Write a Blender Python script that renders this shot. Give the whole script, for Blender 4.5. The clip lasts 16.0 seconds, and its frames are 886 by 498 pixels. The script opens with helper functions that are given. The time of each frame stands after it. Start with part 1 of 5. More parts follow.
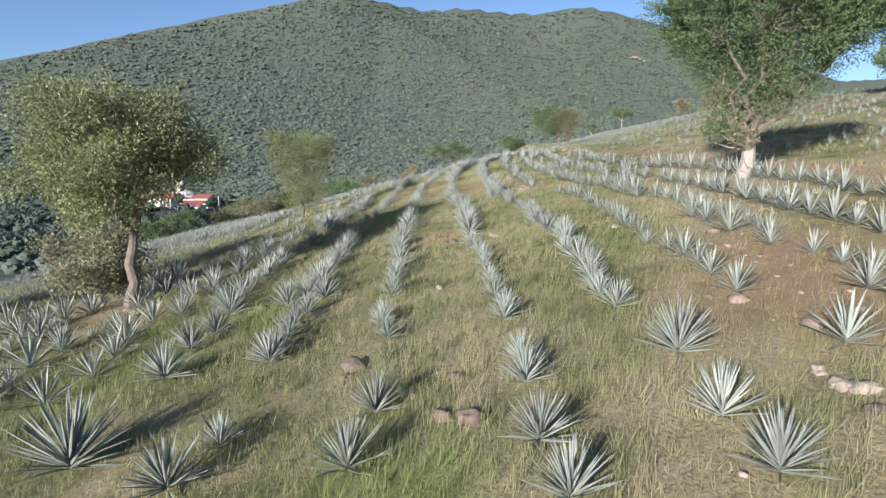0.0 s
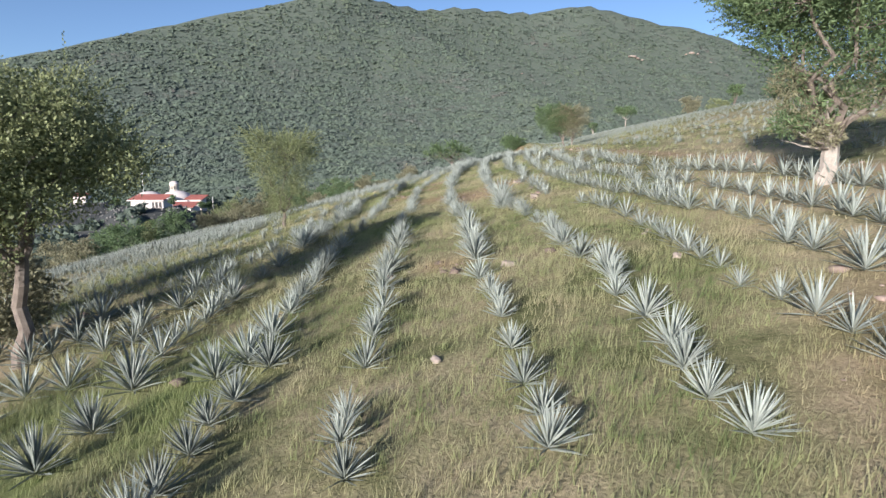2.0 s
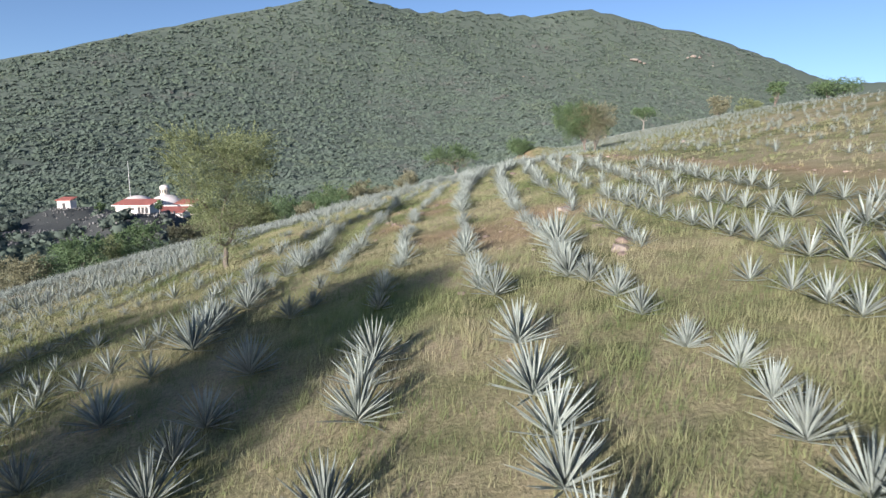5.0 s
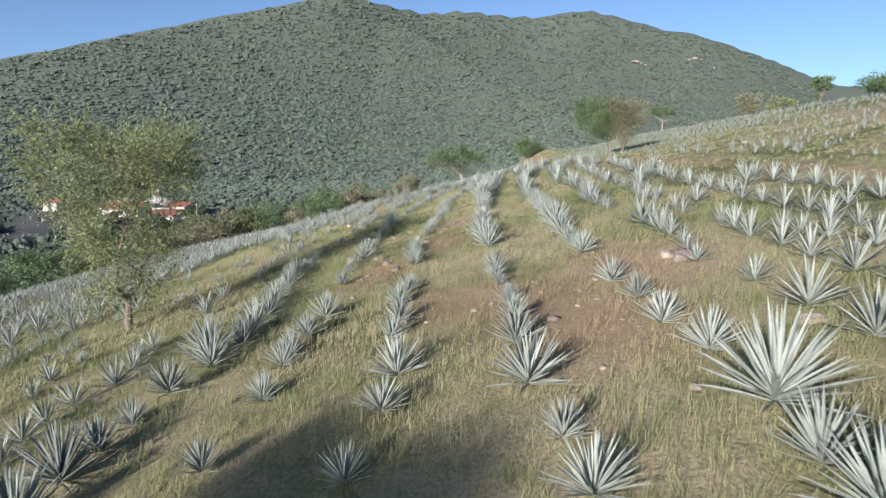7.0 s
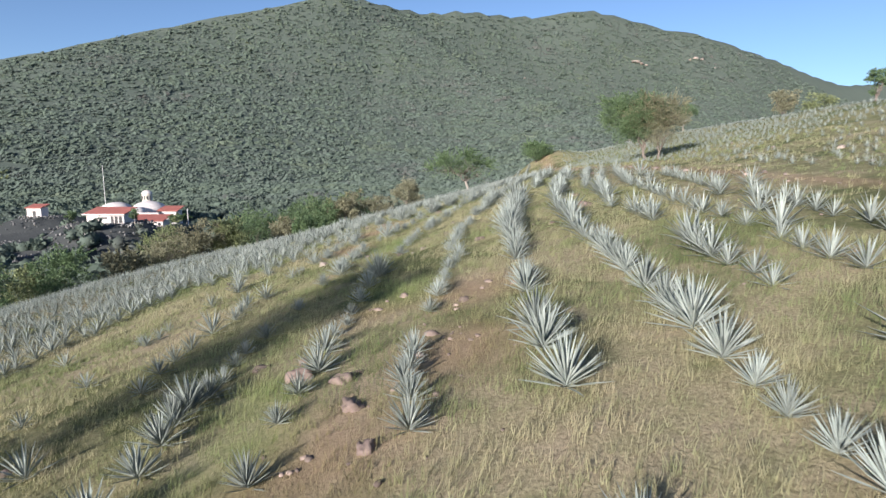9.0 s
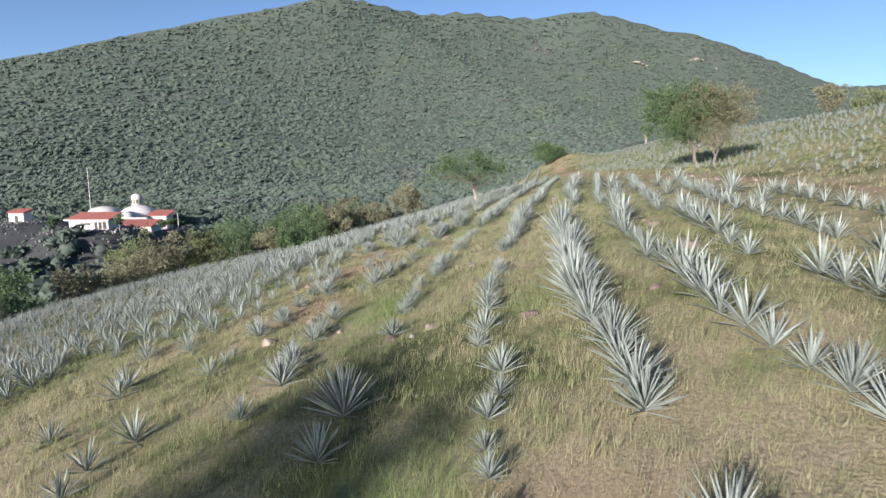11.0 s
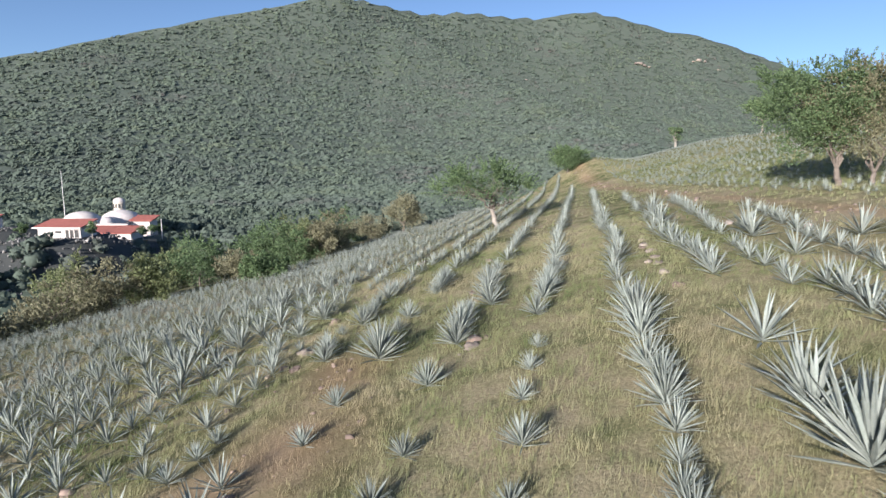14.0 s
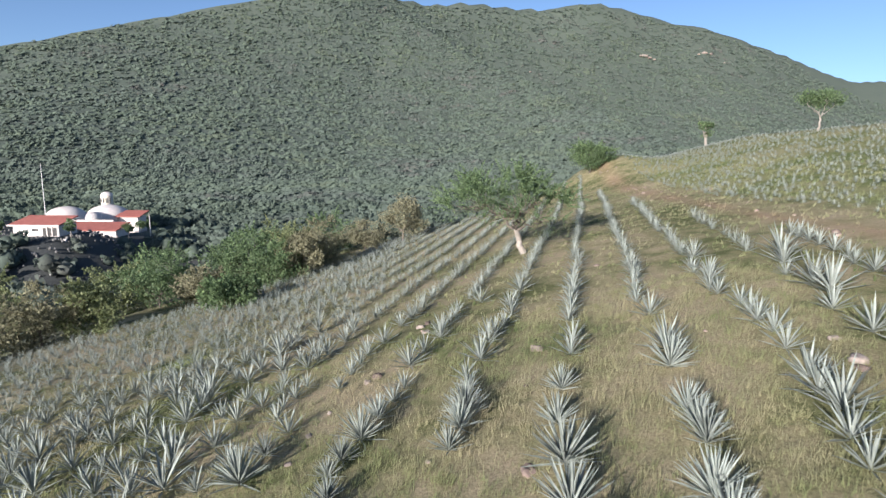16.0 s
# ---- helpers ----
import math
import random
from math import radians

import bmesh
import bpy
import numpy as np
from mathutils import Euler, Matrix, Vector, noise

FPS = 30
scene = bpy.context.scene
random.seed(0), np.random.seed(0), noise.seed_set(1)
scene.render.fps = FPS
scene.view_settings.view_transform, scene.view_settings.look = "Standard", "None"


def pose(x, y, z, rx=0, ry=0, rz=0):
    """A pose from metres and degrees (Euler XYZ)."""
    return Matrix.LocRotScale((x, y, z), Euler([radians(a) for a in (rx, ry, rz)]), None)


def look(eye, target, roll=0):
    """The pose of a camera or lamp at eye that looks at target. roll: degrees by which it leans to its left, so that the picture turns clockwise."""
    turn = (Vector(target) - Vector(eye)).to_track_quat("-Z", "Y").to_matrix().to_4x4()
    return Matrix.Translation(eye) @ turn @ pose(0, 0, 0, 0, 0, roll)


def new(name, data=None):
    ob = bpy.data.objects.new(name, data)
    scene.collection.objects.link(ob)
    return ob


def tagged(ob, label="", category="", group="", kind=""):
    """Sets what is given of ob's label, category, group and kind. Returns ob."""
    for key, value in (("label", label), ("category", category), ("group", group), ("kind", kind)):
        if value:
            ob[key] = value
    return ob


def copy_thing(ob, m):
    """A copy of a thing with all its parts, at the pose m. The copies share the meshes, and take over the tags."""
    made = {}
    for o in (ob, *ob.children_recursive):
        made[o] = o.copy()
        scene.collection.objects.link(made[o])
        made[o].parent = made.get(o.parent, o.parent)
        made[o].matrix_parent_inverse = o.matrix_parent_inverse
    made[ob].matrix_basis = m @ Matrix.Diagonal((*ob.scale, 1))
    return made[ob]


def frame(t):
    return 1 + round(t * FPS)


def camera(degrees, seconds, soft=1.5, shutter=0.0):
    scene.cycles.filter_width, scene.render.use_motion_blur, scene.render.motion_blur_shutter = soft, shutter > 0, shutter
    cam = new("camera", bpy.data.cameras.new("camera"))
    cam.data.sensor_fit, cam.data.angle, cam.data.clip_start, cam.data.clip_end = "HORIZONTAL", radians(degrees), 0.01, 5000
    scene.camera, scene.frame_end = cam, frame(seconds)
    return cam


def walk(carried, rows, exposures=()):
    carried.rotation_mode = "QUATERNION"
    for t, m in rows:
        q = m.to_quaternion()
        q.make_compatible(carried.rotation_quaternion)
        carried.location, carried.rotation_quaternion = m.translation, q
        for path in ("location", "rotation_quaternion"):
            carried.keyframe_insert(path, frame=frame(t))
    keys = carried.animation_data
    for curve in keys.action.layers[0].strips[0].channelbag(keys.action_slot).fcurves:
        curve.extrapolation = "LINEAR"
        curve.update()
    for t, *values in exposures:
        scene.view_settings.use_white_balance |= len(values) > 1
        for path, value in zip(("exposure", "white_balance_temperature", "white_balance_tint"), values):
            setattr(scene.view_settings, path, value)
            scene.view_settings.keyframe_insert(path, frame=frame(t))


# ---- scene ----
cam = camera(74.0, 16.0, 1.5, 0.12)


def flight(x, y, z, yaw, pitch, roll):
    return pose(x, y, z, 0, 0, yaw) @ pose(0, 0, 0, 90 + pitch) @ pose(0, 0, 0, 0, 0, -roll)


PATH = [
    (0.0, flight(0.000, 0.000, 3.675, 0.11, -9.30, 0.09)),
    (0.5, flight(0.002, 1.105, 3.718, 0.05, -9.33, 0.13)),
    (1.0, flight(0.002, 2.379, 3.736, 0.00, -9.35, 0.19)),
    (1.5, flight(0.003, 3.841, 3.737, -0.04, -9.36, 0.21)),
    (2.0, flight(-0.001, 5.455, 3.735, -0.06, -9.35, 0.23)),
    (2.5, flight(-0.012, 7.260, 3.775, -0.07, -9.31, 0.25)),
    (3.0, flight(-0.017, 9.243, 3.869, -0.08, -9.27, 0.30)),
    (3.5, flight(-0.051, 11.382, 4.002, -0.07, -9.24, 0.28)),
    (4.0, flight(-0.109, 13.674, 4.131, -0.06, -9.22, 0.19)),
    (6.5, flight(-0.774, 27.062, 4.123, -0.03, -8.90, -0.11)),
    (7.0, flight(-0.891, 29.808, 4.233, -0.03, -8.94, -0.14)),
    (7.5, flight(-1.017, 32.585, 4.366, 0.01, -8.95, -0.19)),
    (8.0, flight(-1.123, 35.395, 4.520, 0.04, -8.93, -0.19)),
    (8.5, flight(-1.221, 38.261, 4.683, 0.02, -8.90, -0.13)),
    (9.0, flight(-1.310, 41.155, 4.839, -0.02, -8.88, 0.01)),
    (9.5, flight(-1.417, 44.054, 4.961, -0.03, -8.89, 0.07)),
    (12.0, flight(-2.174, 58.760, 5.396, 0.01, -8.68, 0.02)),
    (12.5, flight(-2.278, 61.701, 5.563, 0.03, -8.71, -0.09)),
    (13.0, flight(-2.369, 64.630, 5.735, 0.02, -8.68, -0.15)),
    (13.5, flight(-2.472, 67.609, 5.876, 0.00, -8.68, -0.13)),
    (14.0, flight(-2.591, 70.675, 5.996, -0.02, -8.67, -0.10)),
    (14.5, flight(-2.746, 73.817, 6.120, 0.03, -8.69, -0.10)),
    (15.0, flight(-2.891, 77.084, 6.297, 0.06, -8.72, -0.14)),
    (15.5, flight(-2.997, 80.485, 6.544, 0.11, -8.93, -0.25)),
    (16.0, flight(-3.072, 84.000, 6.839, 0.16, -9.41, -0.43)),
]
walk(cam, PATH)

# ---- light ----
SUN_DIR = Vector((-9.35, -15.3, 0)).normalized() * math.cos(radians(16)) + Vector((0, 0, math.sin(radians(16))))
world = bpy.data.worlds.new("sky")
scene.world = world
world.use_nodes = True
_n = world.node_tree.nodes
_sky = _n.new("ShaderNodeTexSky")
_sky.sky_type = "NISHITA"
_sky.sun_disc = False
_sky.sun_elevation = radians(16)
_sky.sun_rotation = math.atan2(SUN_DIR.x, SUN_DIR.y)
_sky.altitude = 1600
_sky.air_density, _sky.dust_density, _sky.ozone_density = 0.7, 3.5, 2.6
_n["Background"].inputs["Strength"].default_value = 0.097
world.node_tree.links.new(_sky.outputs[0], _n["Background"].inputs[0])
sun = new("sun", bpy.data.lights.new("sun", "SUN"))
sun.data.energy, sun.data.angle, sun.data.color = 5.0, radians(1.5), (1.0, 0.92, 0.875)
sun.matrix_world = look(SUN_DIR * 50, (0, 0, 0))
scene.view_settings.exposure = 0.97


# ---- materials ----
def material(name, build):
    m = bpy.data.materials.new(name)
    m.use_nodes = True
    t = m.node_tree
    b = t.nodes["Principled BSDF"]

    def node(kind, **values):
        n = t.nodes.new(kind)
        for k, v in values.items():
            n.inputs[k].default_value = v
        return n

    build(t, b, node, lambda a, z: t.links.new(a, z))
    return m


def ramp(t, stops):
    r = t.nodes.new("ShaderNodeValToRGB")
    e = r.color_ramp.elements
    while len(e) < len(stops):
        e.new(0.5)
    for k, (p, c) in zip(e, stops):
        k.position, k.color = p, (*c, 1)
    return r


def patched(t, node, link, colour):
    """Red soil and lush growth laid over a field colour where the ground has them."""
    for name, tint in (("soil", (0.31, 0.2, 0.14)), ("lush", (0.16, 0.23, 0.07))):
        at = t.nodes.new("ShaderNodeAttribute")
        at.attribute_name = name
        mix = t.nodes.new("ShaderNodeMixRGB")
        mix.inputs[2].default_value = (*tint, 1)
        half = node("ShaderNodeMath")
        half.operation = "MULTIPLY"
        half.inputs[1].default_value = 0.52
        link(at.outputs["Fac"], half.inputs[0])
        link(half.outputs[0], mix.inputs[0])
        link(colour, mix.inputs[1])
        colour = mix.outputs[0]
    return colour


def mottled(name, stops, scale, rough=0.8, fine=None, bump=0.0, vary="island", spread=0.25, sheen=0.3, through_light=0.0, patches=False):
    """A surface whose colour drifts over two scales of noise and from piece to piece."""
    def build(t, b, node, link):
        geo = t.nodes.new("ShaderNodeNewGeometry")
        a = node("ShaderNodeTexNoise", Scale=scale, Detail=4.0, Roughness=0.6)
        link(geo.outputs["Position"], a.inputs["Vector"])
        f = node("ShaderNodeTexNoise", Scale=fine or scale * 9, Detail=3.0)
        link(geo.outputs["Position"], f.inputs["Vector"])
        mix = node("ShaderNodeMix", Factor=0.35)
        link(a.outputs["Fac"], mix.inputs["A"])
        link(f.outputs["Fac"], mix.inputs["B"])
        r = ramp(t, stops)
        link(mix.outputs["Result"], r.inputs[0])
        hsv = t.nodes.new("ShaderNodeHueSaturation")
        link(patched(t, node, link, r.outputs[0]) if patches else r.outputs[0], hsv.inputs["Color"])
        src = geo.outputs["Random Per Island"] if vary == "island" else t.nodes.new("ShaderNodeObjectInfo").outputs["Random"]
        span = node("ShaderNodeMapRange")
        span.inputs["To Min"].default_value, span.inputs["To Max"].default_value = 1 - spread, 1 + spread
        link(src, span.inputs["Value"])
        link(span.outputs[0], hsv.inputs["Value"])
        link(hsv.outputs[0], b.inputs["Base Color"])
        b.inputs["Roughness"].default_value = rough
        b.inputs["Specular IOR Level"].default_value = sheen
        if bump:
            bp = node("ShaderNodeBump", Strength=bump, Distance=0.02)
            link(f.outputs["Fac"], bp.inputs["Height"])
            link(bp.outputs[0], b.inputs["Normal"])
        if through_light:
            tr = t.nodes.new("ShaderNodeBsdfTranslucent")
            link(hsv.outputs[0], tr.inputs["Color"])
            ms = node("ShaderNodeMixShader", Fac=through_light)
            link(b.outputs[0], ms.inputs[1])
            link(tr.outputs[0], ms.inputs[2])
            link(ms.outputs[0], t.nodes["Material Output"].inputs["Surface"])
    return material(name, build)


M_AGAVE = mottled("agave_leaf", [(0.3, (0.15, 0.182, 0.168)), (0.55, (0.25, 0.284, 0.262)), (0.8, (0.33, 0.36, 0.33))], 3.0, 0.62, 40, 0.1, "island", 0.28, 0.3)
M_AGAVE_OBJECT = mottled("agave_leaf_single", [(0.3, (0.15, 0.182, 0.168)), (0.55, (0.25, 0.284, 0.262)), (0.8, (0.33, 0.36, 0.33))], 3.0, 0.62, 40, 0.1, "object", 0.28, 0.3)
M_LEAF_OLIVE = mottled("broad_leaf", [(0.3, (0.15, 0.182, 0.092)), (0.6, (0.228, 0.262, 0.132)), (0.8, (0.3, 0.325, 0.175))], 0.5, 0.6, 3, 0, "island", 0.35, 0.35, 0.4)
M_LEAF_GREEN = mottled("feather_leaf", [(0.3, (0.09, 0.142, 0.072)), (0.6, (0.142, 0.208, 0.102)), (0.8, (0.205, 0.265, 0.135))], 0.5, 0.6, 3, 0, "island", 0.35, 0.3, 0.4)
M_LEAF_DRY = mottled("dry_leaf", [(0.3, (0.17, 0.168, 0.11)), (0.6, (0.265, 0.26, 0.17)), (0.8, (0.34, 0.325, 0.22))], 0.5, 0.7, 3, 0, "island", 0.35, 0.25, 0.4)
M_BARK = mottled("bark", [(0.3, (0.09, 0.075, 0.065)), (0.6, (0.18, 0.155, 0.135)), (0.8, (0.27, 0.24, 0.21))], 4.0, 0.9, 30, 0.6, "island", 0.1)
M_BARK_PALE = mottled("pale_bark", [(0.3, (0.2, 0.18, 0.16)), (0.6, (0.33, 0.3, 0.268)), (0.8, (0.45, 0.42, 0.385))], 4.0, 0.9, 30, 0.5, "island", 0.1)
# foliage greens paled and blued: distance haze is put into the colour
M_HAZED_WOODS = mottled("woods", [(0.34, (0.134, 0.133, 0.124)), (0.42, (0.102, 0.129, 0.112)), (0.54, (0.106, 0.139, 0.11)), (0.64, (0.122, 0.15, 0.11)), (0.74, (0.132, 0.15, 0.124))], 0.006, 0.95, 0.05, 0, "island", 0.15, 0.05, 0.25)
M_STONE = mottled("field_stone", [(0.3, (0.18, 0.15, 0.13)), (0.55, (0.29, 0.245, 0.215)), (0.8, (0.4, 0.35, 0.315))], 2.0, 0.9, 14, 0.6, "object", 0.2)
M_STONE_GREY = mottled("grey_stone", [(0.3, (0.09, 0.092, 0.092)), (0.55, (0.16, 0.16, 0.158)), (0.8, (0.26, 0.255, 0.25))], 2.0, 0.9, 14, 0.4, "island", 0.4)
M_STONE_RED = mottled("red_stone", [(0.3, (0.13, 0.098, 0.084)), (0.55, (0.21, 0.16, 0.138)), (0.8, (0.3, 0.235, 0.2))], 2.0, 0.9, 14, 0.6, "object", 0.2)
M_RUBBLE = mottled("rubble", [(0.3, (0.14, 0.105, 0.09)), (0.55, (0.24, 0.188, 0.16)), (0.8, (0.34, 0.275, 0.24))], 2.0, 0.9, 14, 0.5, "island", 0.4)
M_STONE_DARK = mottled("dark_stone", [(0.3, (0.07, 0.055, 0.05)), (0.6, (0.15, 0.115, 0.1)), (0.8, (0.22, 0.18, 0.15))], 2.0, 0.9, 14, 0.6, "object", 0.2)
M_GRASS = mottled("grass", [(0.4, (0.125, 0.165, 0.068)), (0.47, (0.225, 0.25, 0.122)), (0.55, (0.31, 0.302, 0.178)), (0.65, (0.36, 0.32, 0.215))], 0.16, 0.75, 1.9, 0, "island", 0.25, 0.2, 0.35, True)


def build_ground(t, b, node, link):
    geo = t.nodes.new("ShaderNodeNewGeometry")
    big = node("ShaderNodeTexNoise", Scale=0.13, Detail=4.0, Roughness=0.6)
    mid = node("ShaderNodeTexNoise", Scale=0.9, Detail=5.0, Roughness=0.65)
    fine = node("ShaderNodeTexNoise", Scale=14.0, Detail=4.0, Roughness=0.7)
    far = node("ShaderNodeTexNoise", Scale=0.02, Detail=6.0, Roughness=0.7)
    for n in (big, mid, fine, far):
        link(geo.outputs["Position"], n.inputs["Vector"])
    mix = node("ShaderNodeMix", Factor=0.4)
    link(big.outputs["Fac"], mix.inputs["A"])
    link(mid.outputs["Fac"], mix.inputs["B"])
    field = ramp(t, [(0.4, (0.125, 0.14, 0.062)), (0.47, (0.24, 0.23, 0.125)), (0.54, (0.34, 0.3, 0.185)), (0.62, (0.39, 0.325, 0.22))])
    link(mix.outputs["Result"], field.inputs[0])
    dark = ramp(t, [(0.34, (0.38, 0.38, 0.38)), (0.62, (1.0, 1.0, 1.0))])
    link(fine.outputs["Fac"], dark.inputs[0])
    mul = t.nodes.new("ShaderNodeMixRGB")
    mul.blend_type = "MULTIPLY"
    mul.inputs[0].default_value = 0.8
    link(field.outputs[0], mul.inputs[1])
    link(dark.outputs[0], mul.inputs[2])
    mul = patched(t, node, link, mul.outputs[0])
    # ground under the woods, with the same haze in its colour
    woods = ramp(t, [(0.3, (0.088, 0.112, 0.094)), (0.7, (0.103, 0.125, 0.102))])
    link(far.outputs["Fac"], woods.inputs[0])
    # shade lying on the left valley floor, put into the ground colour
    shade_at = t.nodes.new("ShaderNodeAttribute")
    shade_at.attribute_name = "valley_shade"
    shade_mix = t.nodes.new("ShaderNodeMixRGB")
    shade_mix.inputs[2].default_value = (0.066, 0.072, 0.072, 1)
    link(shade_at.outputs["Fac"], shade_mix.inputs[0])
    link(woods.outputs[0], shade_mix.inputs[1])
    at = t.nodes.new("ShaderNodeAttribute")
    at.attribute_name = "cover"
    zone = t.nodes.new("ShaderNodeMixRGB")
    link(at.outputs["Fac"], zone.inputs[0])
    link(mul, zone.inputs[1])
    link(shade_mix.outputs[0], zone.inputs[2])
    link(zone.outputs[0], b.inputs["Base Color"])
    b.inputs["Roughness"].default_value = 0.95
    b.inputs["Specular IOR Level"].default_value = 0.1
    bp = node("ShaderNodeBump", Strength=0.7, Distance=0.06)
    link(fine.outputs["Fac"], bp.inputs["Height"])
    link(bp.outputs[0], b.inputs["Normal"])


M_GROUND = material("hillside_soil", build_ground)


# ---- the lie of the land ----
def smooth(a, b, v):
    t = np.clip((v - a) / (b - a), 0, 1)
    return t * t * (3 - 2 * t)


def slope(x, y):
    """The planted hillside between x -25..22 and y 0..135; it goes on evenly past that."""
    u, v = np.clip(x, -25, 22) / 20, np.clip(y, -8, 135) / 80
    z = (-0.3791 + 1.8519 * v + 1.5171 * v ** 2 - 2.2629 * v ** 3 + 2.9215 * u + 3.0277 * u * v - 1.8802 * u * v ** 2 + 0.6124 * u * v ** 3 + 0.7954 * u ** 2 - 2.9573 * u ** 2 * v + 1.4373 * u ** 2 * v ** 2 + 0.1564 * u ** 3 - 0.3457 * u ** 3 * v + 0.2588 * v ** 4)
    z = z + np.maximum(x - 22, 0) * (0.19 + 0.06 * smooth(40, 140, y)) - np.maximum(x - 52, 0) * 0.36 + np.minimum(x + 25, 0) * 0.2
    ahead = np.maximum(y - 135, 0)
    z = z + 3.6 * np.exp(-((x - 24) / 6.5) ** 2 - ((y - 186) / 13) ** 2)
    return z - ahead * (0.065 - 0.045 * smooth(10, 35, x)) - np.maximum(y - 190, 0) * 0.25 * (1 - smooth(15, 45, x))


# the skyline of the hills, seen from the middle of the flight: bearing (x over y), rise, distance
RIDGE_AT = (-2.5, -1.4, -0.73, -0.54, -0.35, -0.204, -0.177, -0.131, -0.077, -0.026, 0.033, 0.107, 0.157, 0.198, 0.239, 0.29, 0.355, 0.42, 0.477, 0.553, 0.611, 0.66, 0.8, 1.5)
RIDGE_RISE = (0.05, 0.1, 0.152, 0.19, 0.223, 0.25, 0.2535, 0.248, 0.235, 0.2257, 0.230, 0.222, 0.2205, 0.229, 0.231, 0.2205, 0.203, 0.193, 0.175, 0.150, 0.127, 0.112, 0.118, 0.08)
RIDGE_FAR = (1500, 1400, 1300, 1650, 1950, 2200, 2250, 2300, 2400, 2500, 2550, 2650, 2700, 2800, 2900, 3000, 3050, 3050, 3050, 3050, 3100, 3600, 3900, 3900)
RIDGE_RISE = tuple(r + 0.0052 for r in RIDGE_RISE)
HUB = (-1.3, 41.0, 4.8)
BODY_AT = np.linspace(-2.5, 1.5, 161)
_w = np.exp(-0.5 * (np.arange(-12, 13) / 4.5) ** 2)
BODY_RISE = np.convolve(np.pad(np.interp(BODY_AT, RIDGE_AT, RIDGE_RISE), 12, "edge"), _w / _w.sum(), "valid")
BODY_FAR = np.convolve(np.pad(np.interp(BODY_AT, RIDGE_AT, RIDGE_FAR), 12, "edge"), _w / _w.sum(), "valid")


# the near spur that comes down in front of the farther hill: bearing, rise and distance of its crest
SPUR_AT = (-0.22, -0.098, -0.038, -0.002, 0.061, 0.127, 0.233, 0.333, 0.45, 0.7)
SPUR_RISE = (0.228, 0.228, 0.203, 0.178, 0.142, 0.113, 0.073, 0.027, -0.012, -0.03)
SPUR_FAR = (2250, 2260, 2200, 2090, 1880, 1640, 1280, 1000, 820, 700)


def hills(x, y):
    dx, dy = x - HUB[0], np.maximum(y - HUB[1], 1.0)
    b = np.clip(dx / dy, -2.5, 1.5)
    far = np.interp(b, BODY_AT, BODY_FAR)
    k = dy / far
    crest = np.clip(k, 0, 1) ** 5
    rise = np.interp(b, BODY_AT, BODY_RISE) * (1 - crest) + np.interp(b, RIDGE_AT, RIDGE_RISE) * crest
    behind = smooth(-0.12, 0.06, b)
    near = np.where(b < -0.22, far, np.interp(b, SPUR_AT, SPUR_FAR))
    start = 0.34 + 0.24 * behind
    foot = (-28.0 - HUB[2]) / (start * far)
    z = HUB[2] + dy * (foot + (rise - foot) * (k - start) / (1 - start))
    spurs = np.sin(x * 0.0052 + 1.5 * np.sin(y * 0.0041)) * 0.6 + np.sin(x * 0.008 - y * 0.009 + 2.1) * 0.4
    z = z + 9 * spurs * smooth(0.36, 0.55, k) * smooth(0.99, 0.85, k)
    z = np.where(k > 1, HUB[2] + far * rise - (k - 1) * far * 0.12, z)
    top = np.interp(b, SPUR_AT, SPUR_RISE)
    q = dy / near
    low = (-28.0 - HUB[2]) / (0.34 * near)
    front = HUB[2] + dy * (low + (top - low) * (q - 0.34) / 0.66) + 7 * spurs * smooth(0.4, 0.6, q)
    front = np.where(q > 1, HUB[2] + near * top + 7 * spurs - (q - 1) * near * 0.3, front)
    z = np.where((b > -0.22) & (q > 0.34), np.maximum(z, front), z)
    return np.where(k < 0.34 * np.minimum(1, near / far), -60, z)


def land(x, y):
    x, y = np.asarray(x, float), np.asarray(y, float)
    z = slope(x, y)
    out = np.maximum.reduce([smooth(-34, -150, x), smooth(190, 300, y), smooth(70, 160, x), smooth(-25, -120, y)])
    valley = -28.6 + 1.2 * np.sin(x * 0.02) * np.cos(y * 0.017) * smooth(300, 200, y)
    z = z * (1 - out) + valley * out
    for px, py, level, r in ((-130, 268, -20.2, 13), (-136, 303, -25.0, 11), (-176, 300, -20.6, 9)):
        m = smooth(r * 2.3, r, np.hypot(x - px, y - py))
        z = z + m * (level - z)
    return np.maximum(z, hills(x, y))


def land_at(x, y):
    return float(land(x, y))


def axis(near_a, near_b, step, low, high, growth=1.09):
    mid = list(np.arange(near_a, near_b + step / 2, step))
    up, s = [mid[-1]], step
    while up[-1] < high:
        s = min(s * growth, 55)
        up.append(up[-1] + s)
    down, s = [mid[0]], step
    while down[-1] > low:
        s = min(s * growth, 55)
        down.append(down[-1] - s)
    return np.array(down[:0:-1] + mid + up[1:])


def part(name, data, mat, parent=None, label=""):
    """One mesh object, under a thing or part where one is given."""
    if isinstance(data, bmesh.types.BMesh):
        me = bpy.data.meshes.new(name)
        data.to_mesh(me)
        data.free()
    elif isinstance(data, bpy.types.Mesh):
        me = data
    else:
        me = bpy.data.meshes.new(name)
        verts, faces = data
        me.from_pydata(np.asarray(verts).tolist(), [], np.asarray(faces).tolist() if not isinstance(faces, list) else faces)
    if mat and not me.materials:
        me.materials.append(mat)
    ob = new(name, me)
    if parent:
        ob.parent = parent
    if label:
        tagged(ob, label)
    return ob


